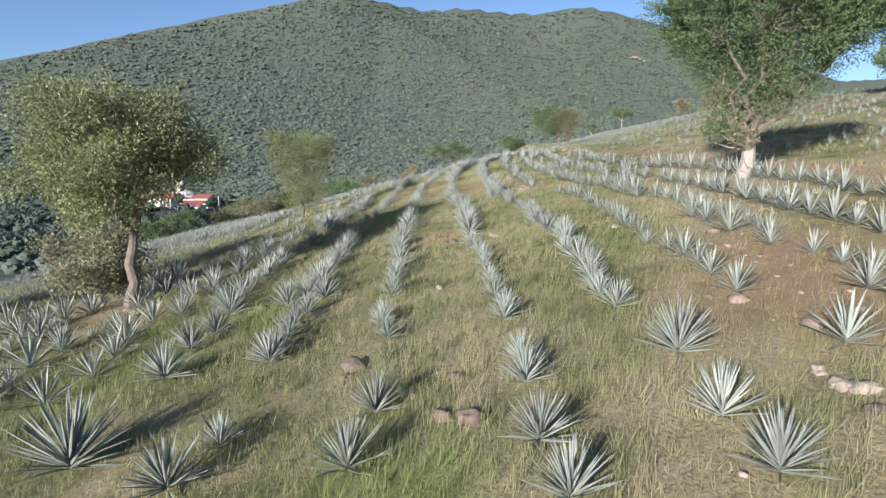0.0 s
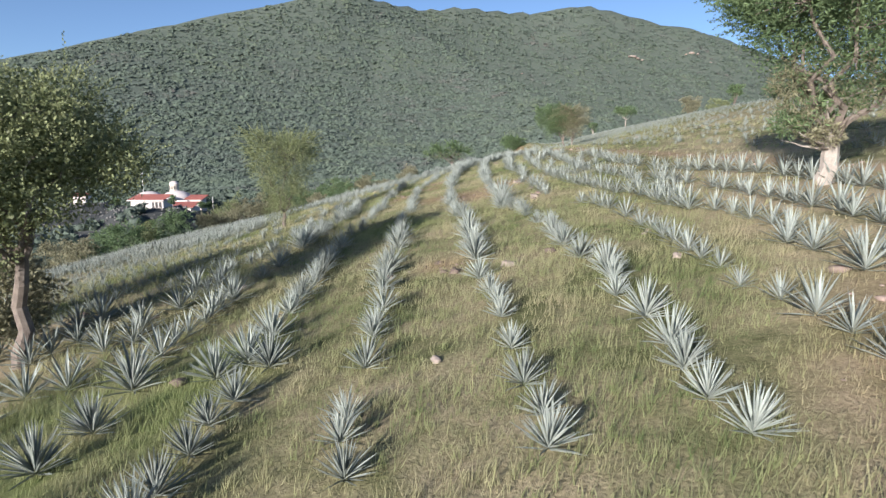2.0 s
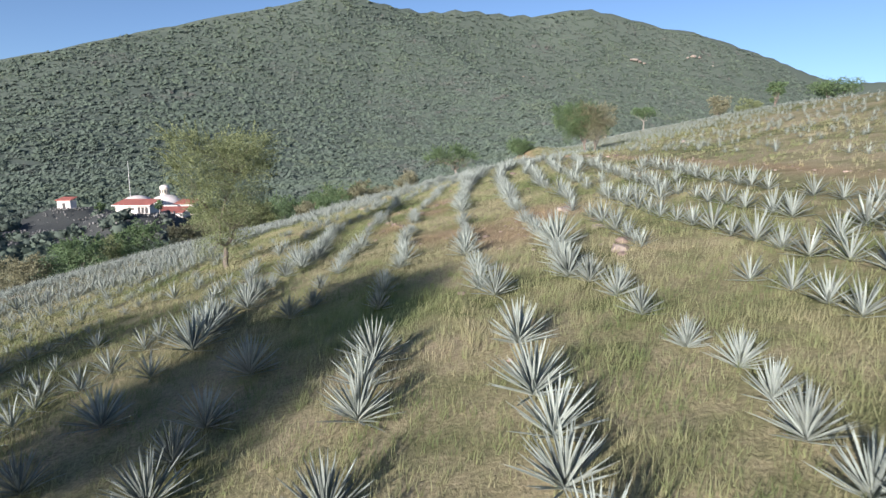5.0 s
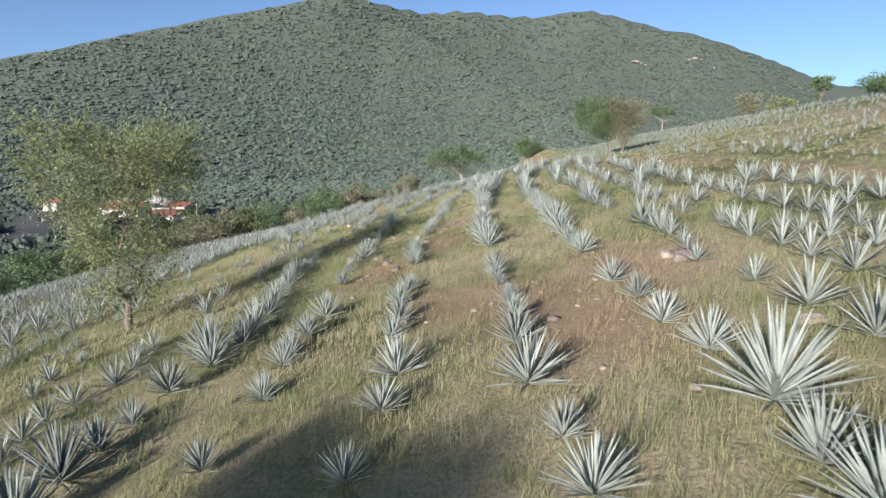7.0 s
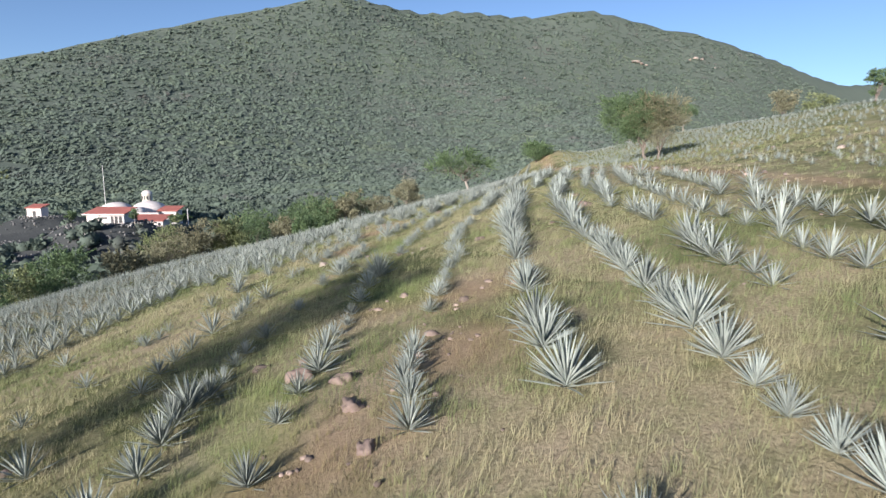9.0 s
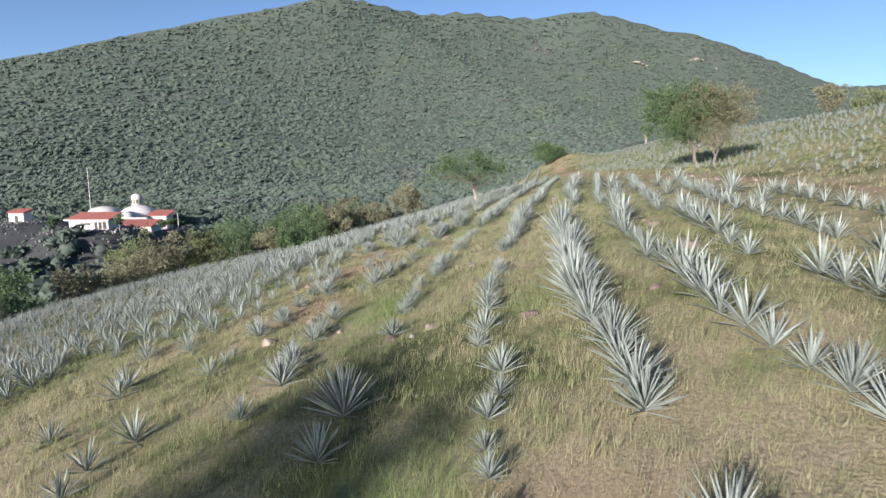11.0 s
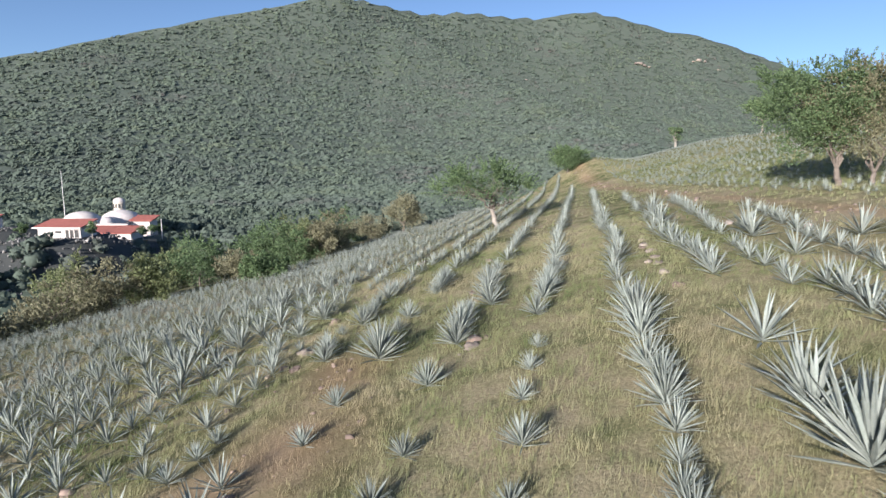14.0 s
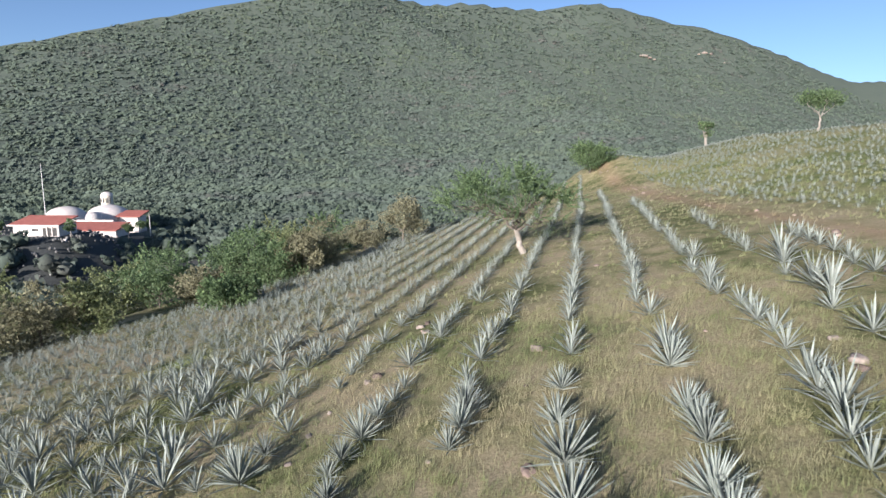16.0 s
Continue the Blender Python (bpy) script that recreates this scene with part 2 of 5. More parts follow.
def lumps(x, y):
    return 0.05 * np.sin(x * 2.1 + 1.3 * np.sin(y * 0.9)) * np.sin(y * 1.7 + x * 0.4) + 0.035 * np.sin(x * 4.3 + y * 1.1) * np.sin(y * 3.9 - x)


gx, gy = axis(-32, 32, 0.7, -3200, 3200, 1.11), axis(-6, 190, 0.8, -350, 4300, 1.1)
GX, GY = np.meshgrid(gx, gy)
GZ = land(GX, GY)
near_field = smooth(-60, -30, GX) * smooth(70, 45, GX) * smooth(215, 180, GY) * smooth(-60, -20, GY)
GZ = GZ + lumps(GX, GY) * near_field
nx, ny = len(gx), len(gy)
idx = np.arange(nx * ny).reshape(ny, nx)
quads = np.stack([idx[:-1, :-1], idx[:-1, 1:], idx[1:, 1:], idx[1:, :-1]], -1).reshape(-1, 4)
ground = part("ground", (np.stack([GX, GY, GZ], -1).reshape(-1, 3), quads), M_GROUND)
tagged(ground, "sloping hillside of dry grass and reddish soil rising to wooded hills", "ground", kind="structure")
cover = ground.data.attributes.new("cover", "FLOAT", "POINT")
cover.data.foreach_set("value", (1 - near_field).reshape(-1).astype(np.float32))
# where the valley ground is coloured darker to stand for shade
valley_shade = ground.data.attributes.new("valley_shade", "FLOAT", "POINT")
valley_shade.data.foreach_set("value", (smooth(-55, -75, GX) * smooth(335, 300, GY) * smooth(90, 130, GY)).reshape(-1).astype(np.float32))
ground.data.shade_smooth()


# ---- plants: generators ----
def leaf_strip(length, width, sections, curl=0.0, keel=0.42):
    """A stiff channelled leaf along +x, its face up: widest at two fifths, ending in a thorn."""
    verts, faces = [], []
    for k in range(sections + 1):
        s = k / sections
        w = width * (0.55 + 1.5 * s - 1.35 * s * s if s < 0.5 else 0.9625 * (1 - s) ** 0.75 / 0.5 ** 0.75)
        z = curl * s * s * length
        if k == sections:
            verts.append((length, 0, z))
        else:
            verts += [(s * length, -w / 2, z + keel * w), (s * length, 0, z), (s * length, w / 2, z + keel * w)]
    for k in range(sections - 1):
        a = 3 * k
        faces += [(a, a + 3, a + 4, a + 1), (a + 1, a + 4, a + 5, a + 2)]
    a = 3 * (sections - 1)
    faces += [(a, a + 3, a + 1), (a + 1, a + 3, a + 2)]
    return np.array(verts), faces


def rosette(rng, count, length):
    """Bearing, lift, length and root height of each leaf of an agave: the inner ones long and upright."""
    out = []
    for k in range(count):
        s = (k + 0.5) / count
        lift = 8 + 72 * s ** 1.15 + rng.uniform(-6, 6)
        out.append((137.5 * k + rng.uniform(-12, 12), min(lift, 88), length * (0.9 + 0.04 * s) * rng.uniform(0.84, 1.06), length * (0.04 + 0.14 * s)))
    return out


LEAF_MESHES = []
for curl in (0.0, 0.05, -0.06):
    v, f = leaf_strip(1.0, 0.068, 5, curl)
    me = bpy.data.meshes.new("leaf")
    me.from_pydata(v.tolist(), [], f)
    me.materials.append(M_AGAVE_OBJECT)
    LEAF_MESHES.append(me)


def leaf_matrix(bearing, lift, length, root):
    return pose(0, 0, root, 0, 0, bearing) @ pose(0.03, 0, 0, 0, -lift, 0) @ Matrix.Diagonal((length, length * 0.9, length, 1))


HEART_MESHES = []
for k in range(3):
    rng = random.Random(500 + k)
    v, f = leaf_strip(1.0, 0.06, 4, 0.02)
    V, F = [[0, 0, 0.1]], []
    for n in range(34):
        F += [(0, len(V) + 1, len(V)), (0, len(V) + 2, len(V) + 1)]
        m = np.array(pose(0, 0, 0.08 + 0.004 * n, 0, 0, 137.5 * n) @ pose(0.015, 0, 0, 0, -(18 + 2.05 * n + rng.uniform(-6, 6)), 0) @ Matrix.Diagonal((rng.uniform(0.78, 0.96), 0.95, 1, 1)))
        F += [tuple(q + len(V) for q in face) for face in f]
        V += (v @ m[:3, :3].T + m[:3, 3]).tolist()
    me = bpy.data.meshes.new("heart")
    me.from_pydata(V, [], F)
    me.materials.append(M_AGAVE_OBJECT)
    HEART_MESHES.append(me)


def agave(seed, count, length, label):
    """A rosette: a tight heart of young upright leaves, and the spread outer leaves one by one."""
    rng = random.Random(seed)
    plant = tagged(new("agave"), label, "agave plant", "agaves in rows", "thing")
    heart = new("heart", HEART_MESHES[rng.randrange(3)])
    heart.parent = plant
    heart.matrix_basis = pose(0, 0, 0, 0, 0, rng.uniform(0, 360)) @ Matrix.Scale(length, 4)
    for k in range(count):
        s = (k + 0.5) / count
        lift = 9 + 50 * s ** 0.9 + rng.uniform(-6, 6)
        spec = (137.5 * k + rng.uniform(-12, 12), lift, length * (0.9 + 0.1 * s) * rng.uniform(0.84, 1.06), length * (0.05 + 0.1 * s))
        ob = new("leaf", LEAF_MESHES[rng.randrange(3)])
        ob.parent = plant
        ob.matrix_basis = leaf_matrix(*spec)
    return plant


def agave_arrays(seed, count, length, sections):
    """The same plant as bare vertices and triangles, for the joined planting."""
    rng = random.Random(seed)
    v, f = leaf_strip(1.0, 0.08 if sections > 1 else 0.14, sections, 0.0)
    tri = []
    for q in f:
        tri += [q] if len(q) == 3 else [(q[0], q[1], q[2]), (q[0], q[2], q[3])]
    tri = np.array(tri)
    V, F, n = [], [], 0
    for spec in rosette(rng, count, length):
        m = np.array(leaf_matrix(*spec))
        V.append(v @ m[:3, :3].T + m[:3, 3])
        F.append(tri + n)
        n += len(v)
    return np.concatenate(V) * np.array([1, 1, 1.02]), np.concatenate(F)


def scatter(name, kinds, places, mat, label, category, group=""):
    """Many small plants in one mesh. places: kind, x, y, z, turn, size."""
    V, F, n = [], [], 0
    for k, x, y, z, turn, size in places:
        v, f = kinds[k]
        c, s = math.cos(turn) * size, math.sin(turn) * size
        V.append(np.stack([v[:, 0] * c - v[:, 1] * s + x, v[:, 0] * s + v[:, 1] * c + y, v[:, 2] * size + z], 1))
        F.append(f + n)
        n += len(v)
    me = mesh_of(name, np.concatenate(V), np.concatenate(F))
    me.materials.append(mat)
    return tagged(new(name, me), label, category, group, "stuff")


def mesh_of(name, V, F):
    me = bpy.data.meshes.new(name)
    me.vertices.add(len(V))
    me.vertices.foreach_set("co", np.asarray(V, np.float32).reshape(-1))
    k = F.shape[1]
    me.loops.add(F.size)
    me.loops.foreach_set("vertex_index", F.astype(np.int32).reshape(-1))
    me.polygons.add(len(F))
    me.polygons.foreach_set("loop_start", np.arange(0, F.size, k, dtype=np.int32))
    me.update(calc_edges=True)
    return me


def tube(bm, points, radii, sides=7):
    """A tapered limb through the points."""
    rings = []
    for i, (p, r) in enumerate(zip(points, radii)):
        d = (points[min(i + 1, len(points) - 1)] - points[max(i - 1, 0)]).normalized()
        a = d.orthogonal().normalized()
        b = d.cross(a)
        rings.append([bm.verts.new(p + (a * math.cos(2 * math.pi * k / sides) + b * math.sin(2 * math.pi * k / sides)) * r) for k in range(sides)])
    for u, w in zip(rings, rings[1:]):
        ends = sum((q.co for q in u), Vector()) / sides, sum((q.co for q in w), Vector()) / sides
        off = min(range(sides), key=lambda o: sum((u[k].co - ends[0] - (w[(k + o) % sides].co - ends[1])).length for k in range(sides)))
        for k in range(sides):
            bm.faces.new((u[k], u[(k + 1) % sides], w[(k + 1 + off) % sides], w[(k + off) % sides]))
    bm.faces.new(rings[-1])


def limb(bm, rng, start, end, r0, r1, bend=0.12, steps=5, sides=6):
    pts = []
    span = (end - start).length
    for k in range(steps + 1):
        s = k / steps
        j = Vector((rng.uniform(-1, 1), rng.uniform(-1, 1), rng.uniform(-0.4, 0.6))) * span * bend * math.sin(math.pi * s)
        pts.append(start.lerp(end, s) + j)
    tube(bm, pts, [r0 + (r1 - r0) * k / steps for k in range(steps + 1)], sides)
    return pts


def foliage(rng, clumps, per, leaf, stretch=1.0, droop=0.0):
    """Small leaf blades round clump centres: (x, y, z, radius)."""
    C = np.array(clumps)
    n = per * len(C)
    g = np.random.RandomState(rng.randrange(1 << 30))
    c = np.repeat(C, per, axis=0)
    d = g.normal(size=(n, 3))
    d /= np.linalg.norm(d, axis=1)[:, None]
    rad = c[:, 3:4] * g.uniform(0.25, 1.08, (n, 1)) ** 0.6
    p = c[:, :3] + d * rad * np.array([1, 1, 0.75])
    a = d + g.normal(size=(n, 3)) * 0.9 + np.array([0, 0, 0.25 - droop])
    a /= np.linalg.norm(a, axis=1)[:, None]
    b = np.cross(a, g.normal(size=(n, 3)))
    b /= np.linalg.norm(b, axis=1)[:, None]
    L = leaf * g.uniform(0.6, 1.4, (n, 1))
    w = L * 0.32 / stretch
    V = np.stack([p, p + a * L * 0.5 + b * w, p + a * L, p + a * L * 0.5 - b * w], 1).reshape(-1, 3)
    F = np.arange(4 * n).reshape(n, 4)
    return V, F


def tree(x, y, z, height, width, trunk, mat, bark, label, seed, clumps=70, per=90, leaf=0.16, shape="round", lean=(0, 0), fork=0.3, crown_low=0.3, centre=(0, 0), stretch=1.0, dry=None, sag=0.0, bough=None, plumes=0, twig=0.1):
    """A tree: tapered trunk, limbs to its leaf clumps, and a ragged crown of small leaves."""
    rng = random.Random(seed)
    top = tagged(new("tree"), label, "tree", kind="thing")
    top.matrix_basis = pose(x, y, z)
    split = Vector((lean[0], lean[1], height * fork))
    bt = bmesh.new()
    pts = limb(bt, rng, Vector((0, 0, -0.3)), split, trunk, trunk * 0.68, 0.06, 5, 9)
    part("trunk", bt, bark, top)
    cs = []
    low = height * crown_low
    for k in range(clumps):
        for _ in range(30):
            u, v, w = (rng.uniform(-1, 1) for _ in range(3))
            if shape == "round":
                ok = 0.3 < (u * u + v * v + w * w) ** 0.5 / (0.86 + 0.42 * noise.noise(Vector((u, v, w)) * 1.6 + Vector((seed * 5.1, 0, 0)))) < 1
            elif shape == "vase":
                ok = u * u + v * v < (0.3 + 0.7 * min(1.0, (w + 1) * 0.75)) ** 2 and u * u + v * v + max(w, 0) ** 2 * 0.6 < 1.1
            elif shape == "flat":
                ok = u * u + v * v < 1 and w > 0.1 + 0.5 * (u * u + v * v) - 0.35 and abs(w) < 0.95
            else:
                ok = u * u + v * v < (0.35 + 0.65 * (w * 0.5 + 0.5)) ** 2 * (1.25 - 0.5 * max(w, 0))
            if ok:
                break
        r = width * rng.uniform(0.085, 0.15)
        cs.append((centre[0] + u * width / 2 * 0.86, centre[1] + v * width / 2 * 0.86, low + (height - low) * (0.5 + w * 0.43) - sag * (u * u + v * v), r))
    bl = bmesh.new()
    mains = []
    for k in range(6):
        c = Vector(cs[rng.randrange(len(cs))][:3])
        end = split.lerp(c, 0.75)
        mains += limb(bl, rng, split * 0.97, end, trunk * 0.42, trunk * 0.12, 0.14, 5, 6)[2:]
    for c in cs:
        e = Vector(c[:3])
        s = min(mains, key=lambda p: (p - e).length)
        limb(bl, rng, s, e, trunk * twig, trunk * twig * 0.25, 0.12, 3, 4)
    part("bough", bl, bough or bark, top)
    V, F = foliage(rng, cs, per, leaf, stretch, sag * 0.2)
    if plumes:
        P, n0 = [V], len(V)
        for k in range(plumes):
            c = max((cs[rng.randrange(len(cs))] for _ in range(3)), key=lambda q: math.hypot(q[0] - centre[0], q[1] - centre[1]) / width + q[2] / height)
            s = Vector(c[:3])
            d = Vector((c[0] - centre[0], c[1] - centre[1], 0)) / width + Vector((rng.uniform(-0.3, 0.3), rng.uniform(-0.3, 0.3), rng.uniform(0.0, 0.75)))
            d.normalize()
            L = width * rng.uniform(0.11, 0.25)
            n = 46
            t = np.linspace(0.15, 1, n)[:, None]
            line = np.array(s) + np.array(d) * t * L + np.array([0, 0, -0.16 * L]) * t * t
            g = np.random.RandomState(rng.randrange(1 << 30))
            side = g.normal(size=(n, 3))
            side -= (side @ np.array(d))[:, None] * np.array(d)
            side /= np.linalg.norm(side, axis=1)[:, None]
            a = side + np.array(d) * 0.9
            b = np.cross(a, g.normal(size=(n, 3)))
            b *= leaf * 0.2 / np.linalg.norm(b, axis=1)[:, None]
            a *= leaf * 0.7 * (1.3 - 0.6 * t)
            P.append(np.stack([line, line + a * 0.5 + b, line + a, line + a * 0.5 - b], 1).reshape(-1, 3))
        V = np.concatenate(P)
        F = np.arange(len(V)).reshape(-1, 4)
    crown = part("crown", mesh_of("crown", V, F), mat, top)
    if dry:
        low_cs = sorted(cs, key=lambda c: c[2])[: max(4, int(clumps * dry))]
        V, F = foliage(rng, [(c[0] * 0.9, c[1] * 0.9, c[2] - 0.1, c[3]) for c in low_cs], int(per * 0.6), leaf, stretch)
        part("dry_foliage", mesh_of("dry_foliage", V, F), M_LEAF_DRY, top, "dry brown lower foliage")
    return top


def blob(seed, sub=1, rough=0.3):
    bm = bmesh.new()
    bmesh.ops.create_icosphere(bm, subdivisions=sub, radius=1)
    for v in bm.verts:
        v.co *= 1 + rough * noise.noise(v.co * 1.7 + Vector((seed * 7.3, seed, 0))) + rough * 0.5 * noise.noise(v.co * 4 + Vector((seed * 3.1, 0, 0)))
    V = np.array([v.co[:] for v in bm.verts])
    F = np.array([[v.index for v in f.verts] for f in bm.faces])
    bm.free()
    return V, F


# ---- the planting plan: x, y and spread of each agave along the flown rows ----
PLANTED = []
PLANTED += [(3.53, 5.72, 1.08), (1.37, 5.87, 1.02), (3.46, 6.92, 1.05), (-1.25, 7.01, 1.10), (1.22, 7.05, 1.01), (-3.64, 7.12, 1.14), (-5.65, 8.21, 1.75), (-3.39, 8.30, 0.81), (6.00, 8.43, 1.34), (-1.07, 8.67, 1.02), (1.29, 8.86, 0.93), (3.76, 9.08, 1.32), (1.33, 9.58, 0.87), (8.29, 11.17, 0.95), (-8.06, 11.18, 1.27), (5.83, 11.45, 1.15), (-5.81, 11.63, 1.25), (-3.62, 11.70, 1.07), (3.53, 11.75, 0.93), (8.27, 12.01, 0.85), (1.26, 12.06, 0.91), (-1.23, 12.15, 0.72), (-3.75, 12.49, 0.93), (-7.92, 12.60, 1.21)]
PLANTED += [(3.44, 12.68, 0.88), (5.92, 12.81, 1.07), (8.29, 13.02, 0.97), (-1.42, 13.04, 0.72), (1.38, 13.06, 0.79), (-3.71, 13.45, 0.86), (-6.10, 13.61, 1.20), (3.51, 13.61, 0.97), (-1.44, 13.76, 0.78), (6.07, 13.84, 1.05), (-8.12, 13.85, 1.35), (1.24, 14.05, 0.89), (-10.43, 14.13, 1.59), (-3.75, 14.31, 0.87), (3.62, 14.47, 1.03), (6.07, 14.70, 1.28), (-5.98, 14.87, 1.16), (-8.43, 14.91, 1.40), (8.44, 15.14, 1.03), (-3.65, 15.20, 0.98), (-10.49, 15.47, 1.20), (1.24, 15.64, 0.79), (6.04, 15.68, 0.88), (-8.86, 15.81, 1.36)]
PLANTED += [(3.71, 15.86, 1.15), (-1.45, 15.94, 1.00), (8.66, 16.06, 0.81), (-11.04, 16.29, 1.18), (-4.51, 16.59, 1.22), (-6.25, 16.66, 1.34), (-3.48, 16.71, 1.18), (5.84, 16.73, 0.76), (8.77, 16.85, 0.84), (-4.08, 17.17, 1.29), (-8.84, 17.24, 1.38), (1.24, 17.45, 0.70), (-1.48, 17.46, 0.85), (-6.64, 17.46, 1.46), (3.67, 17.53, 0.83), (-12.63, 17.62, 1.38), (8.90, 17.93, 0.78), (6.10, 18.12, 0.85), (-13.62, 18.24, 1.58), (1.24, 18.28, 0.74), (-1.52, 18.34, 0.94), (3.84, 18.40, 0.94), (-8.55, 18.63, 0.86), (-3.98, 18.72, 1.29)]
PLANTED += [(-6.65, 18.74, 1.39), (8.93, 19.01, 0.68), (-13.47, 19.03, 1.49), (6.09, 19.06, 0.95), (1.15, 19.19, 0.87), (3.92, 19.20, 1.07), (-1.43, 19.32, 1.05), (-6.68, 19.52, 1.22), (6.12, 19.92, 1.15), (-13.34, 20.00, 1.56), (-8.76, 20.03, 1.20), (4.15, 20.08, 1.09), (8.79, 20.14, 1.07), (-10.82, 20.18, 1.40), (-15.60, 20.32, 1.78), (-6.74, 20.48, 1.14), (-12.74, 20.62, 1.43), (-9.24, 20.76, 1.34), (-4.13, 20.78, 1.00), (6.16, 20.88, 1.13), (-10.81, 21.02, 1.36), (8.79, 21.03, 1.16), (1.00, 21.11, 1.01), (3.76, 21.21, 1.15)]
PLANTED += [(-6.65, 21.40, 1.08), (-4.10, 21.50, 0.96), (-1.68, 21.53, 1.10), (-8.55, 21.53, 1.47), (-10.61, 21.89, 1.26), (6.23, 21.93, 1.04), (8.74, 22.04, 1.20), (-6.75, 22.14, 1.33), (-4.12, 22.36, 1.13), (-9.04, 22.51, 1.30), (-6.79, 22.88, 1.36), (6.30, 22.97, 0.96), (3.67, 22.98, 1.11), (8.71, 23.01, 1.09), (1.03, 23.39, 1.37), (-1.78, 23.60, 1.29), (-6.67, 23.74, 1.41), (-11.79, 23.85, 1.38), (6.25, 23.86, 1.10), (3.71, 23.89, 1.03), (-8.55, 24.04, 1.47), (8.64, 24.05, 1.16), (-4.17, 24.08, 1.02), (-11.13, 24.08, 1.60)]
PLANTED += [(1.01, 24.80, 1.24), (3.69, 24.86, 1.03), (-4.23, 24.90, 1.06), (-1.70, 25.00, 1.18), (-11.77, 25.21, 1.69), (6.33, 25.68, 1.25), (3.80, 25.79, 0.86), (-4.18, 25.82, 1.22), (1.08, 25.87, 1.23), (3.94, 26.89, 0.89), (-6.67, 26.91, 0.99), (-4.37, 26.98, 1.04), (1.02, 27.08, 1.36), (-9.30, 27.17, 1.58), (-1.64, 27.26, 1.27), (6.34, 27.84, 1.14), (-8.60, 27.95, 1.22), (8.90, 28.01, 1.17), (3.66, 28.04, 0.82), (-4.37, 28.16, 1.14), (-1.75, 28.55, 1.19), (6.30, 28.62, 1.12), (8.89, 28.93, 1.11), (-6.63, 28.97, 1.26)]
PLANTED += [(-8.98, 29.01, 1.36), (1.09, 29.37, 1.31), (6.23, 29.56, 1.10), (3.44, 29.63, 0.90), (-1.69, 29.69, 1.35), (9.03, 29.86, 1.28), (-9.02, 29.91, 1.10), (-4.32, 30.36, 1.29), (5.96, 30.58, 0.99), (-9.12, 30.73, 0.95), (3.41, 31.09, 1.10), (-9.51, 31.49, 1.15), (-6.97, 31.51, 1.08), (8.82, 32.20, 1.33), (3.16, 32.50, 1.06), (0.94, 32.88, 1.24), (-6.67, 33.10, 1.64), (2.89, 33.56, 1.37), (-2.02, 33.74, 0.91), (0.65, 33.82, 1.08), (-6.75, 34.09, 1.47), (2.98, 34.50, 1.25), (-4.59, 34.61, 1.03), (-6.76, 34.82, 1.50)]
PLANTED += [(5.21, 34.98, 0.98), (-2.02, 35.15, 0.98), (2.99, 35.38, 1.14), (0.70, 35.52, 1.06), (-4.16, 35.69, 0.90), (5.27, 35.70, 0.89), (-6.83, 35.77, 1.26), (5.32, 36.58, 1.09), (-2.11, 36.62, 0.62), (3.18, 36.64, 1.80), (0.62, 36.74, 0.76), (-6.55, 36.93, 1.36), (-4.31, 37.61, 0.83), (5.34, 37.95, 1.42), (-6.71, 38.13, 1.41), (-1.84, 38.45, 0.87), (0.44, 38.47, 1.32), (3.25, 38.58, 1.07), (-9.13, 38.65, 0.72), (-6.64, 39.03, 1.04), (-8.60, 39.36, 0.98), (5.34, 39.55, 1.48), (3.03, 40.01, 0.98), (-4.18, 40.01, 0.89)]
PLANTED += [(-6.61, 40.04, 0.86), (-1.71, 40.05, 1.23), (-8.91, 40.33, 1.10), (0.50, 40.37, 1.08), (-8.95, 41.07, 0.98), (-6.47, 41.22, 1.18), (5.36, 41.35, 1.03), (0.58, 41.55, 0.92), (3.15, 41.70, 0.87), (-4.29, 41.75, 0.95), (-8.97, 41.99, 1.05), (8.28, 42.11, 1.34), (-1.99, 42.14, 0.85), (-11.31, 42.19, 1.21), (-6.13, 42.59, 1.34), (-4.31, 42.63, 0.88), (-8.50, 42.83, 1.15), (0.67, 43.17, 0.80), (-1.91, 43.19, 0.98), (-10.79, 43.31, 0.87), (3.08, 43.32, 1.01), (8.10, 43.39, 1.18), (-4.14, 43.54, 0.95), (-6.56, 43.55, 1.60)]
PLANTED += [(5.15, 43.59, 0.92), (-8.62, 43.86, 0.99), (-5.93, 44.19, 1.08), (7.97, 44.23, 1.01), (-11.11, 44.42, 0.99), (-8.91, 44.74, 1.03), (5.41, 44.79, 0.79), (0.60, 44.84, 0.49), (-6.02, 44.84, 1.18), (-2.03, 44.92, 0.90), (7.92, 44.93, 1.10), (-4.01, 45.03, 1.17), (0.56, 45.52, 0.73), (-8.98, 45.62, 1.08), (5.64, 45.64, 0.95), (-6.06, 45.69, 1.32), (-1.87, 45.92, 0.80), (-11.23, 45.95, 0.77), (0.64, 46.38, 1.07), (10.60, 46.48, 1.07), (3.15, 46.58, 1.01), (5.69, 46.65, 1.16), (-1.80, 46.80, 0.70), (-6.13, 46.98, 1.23)]
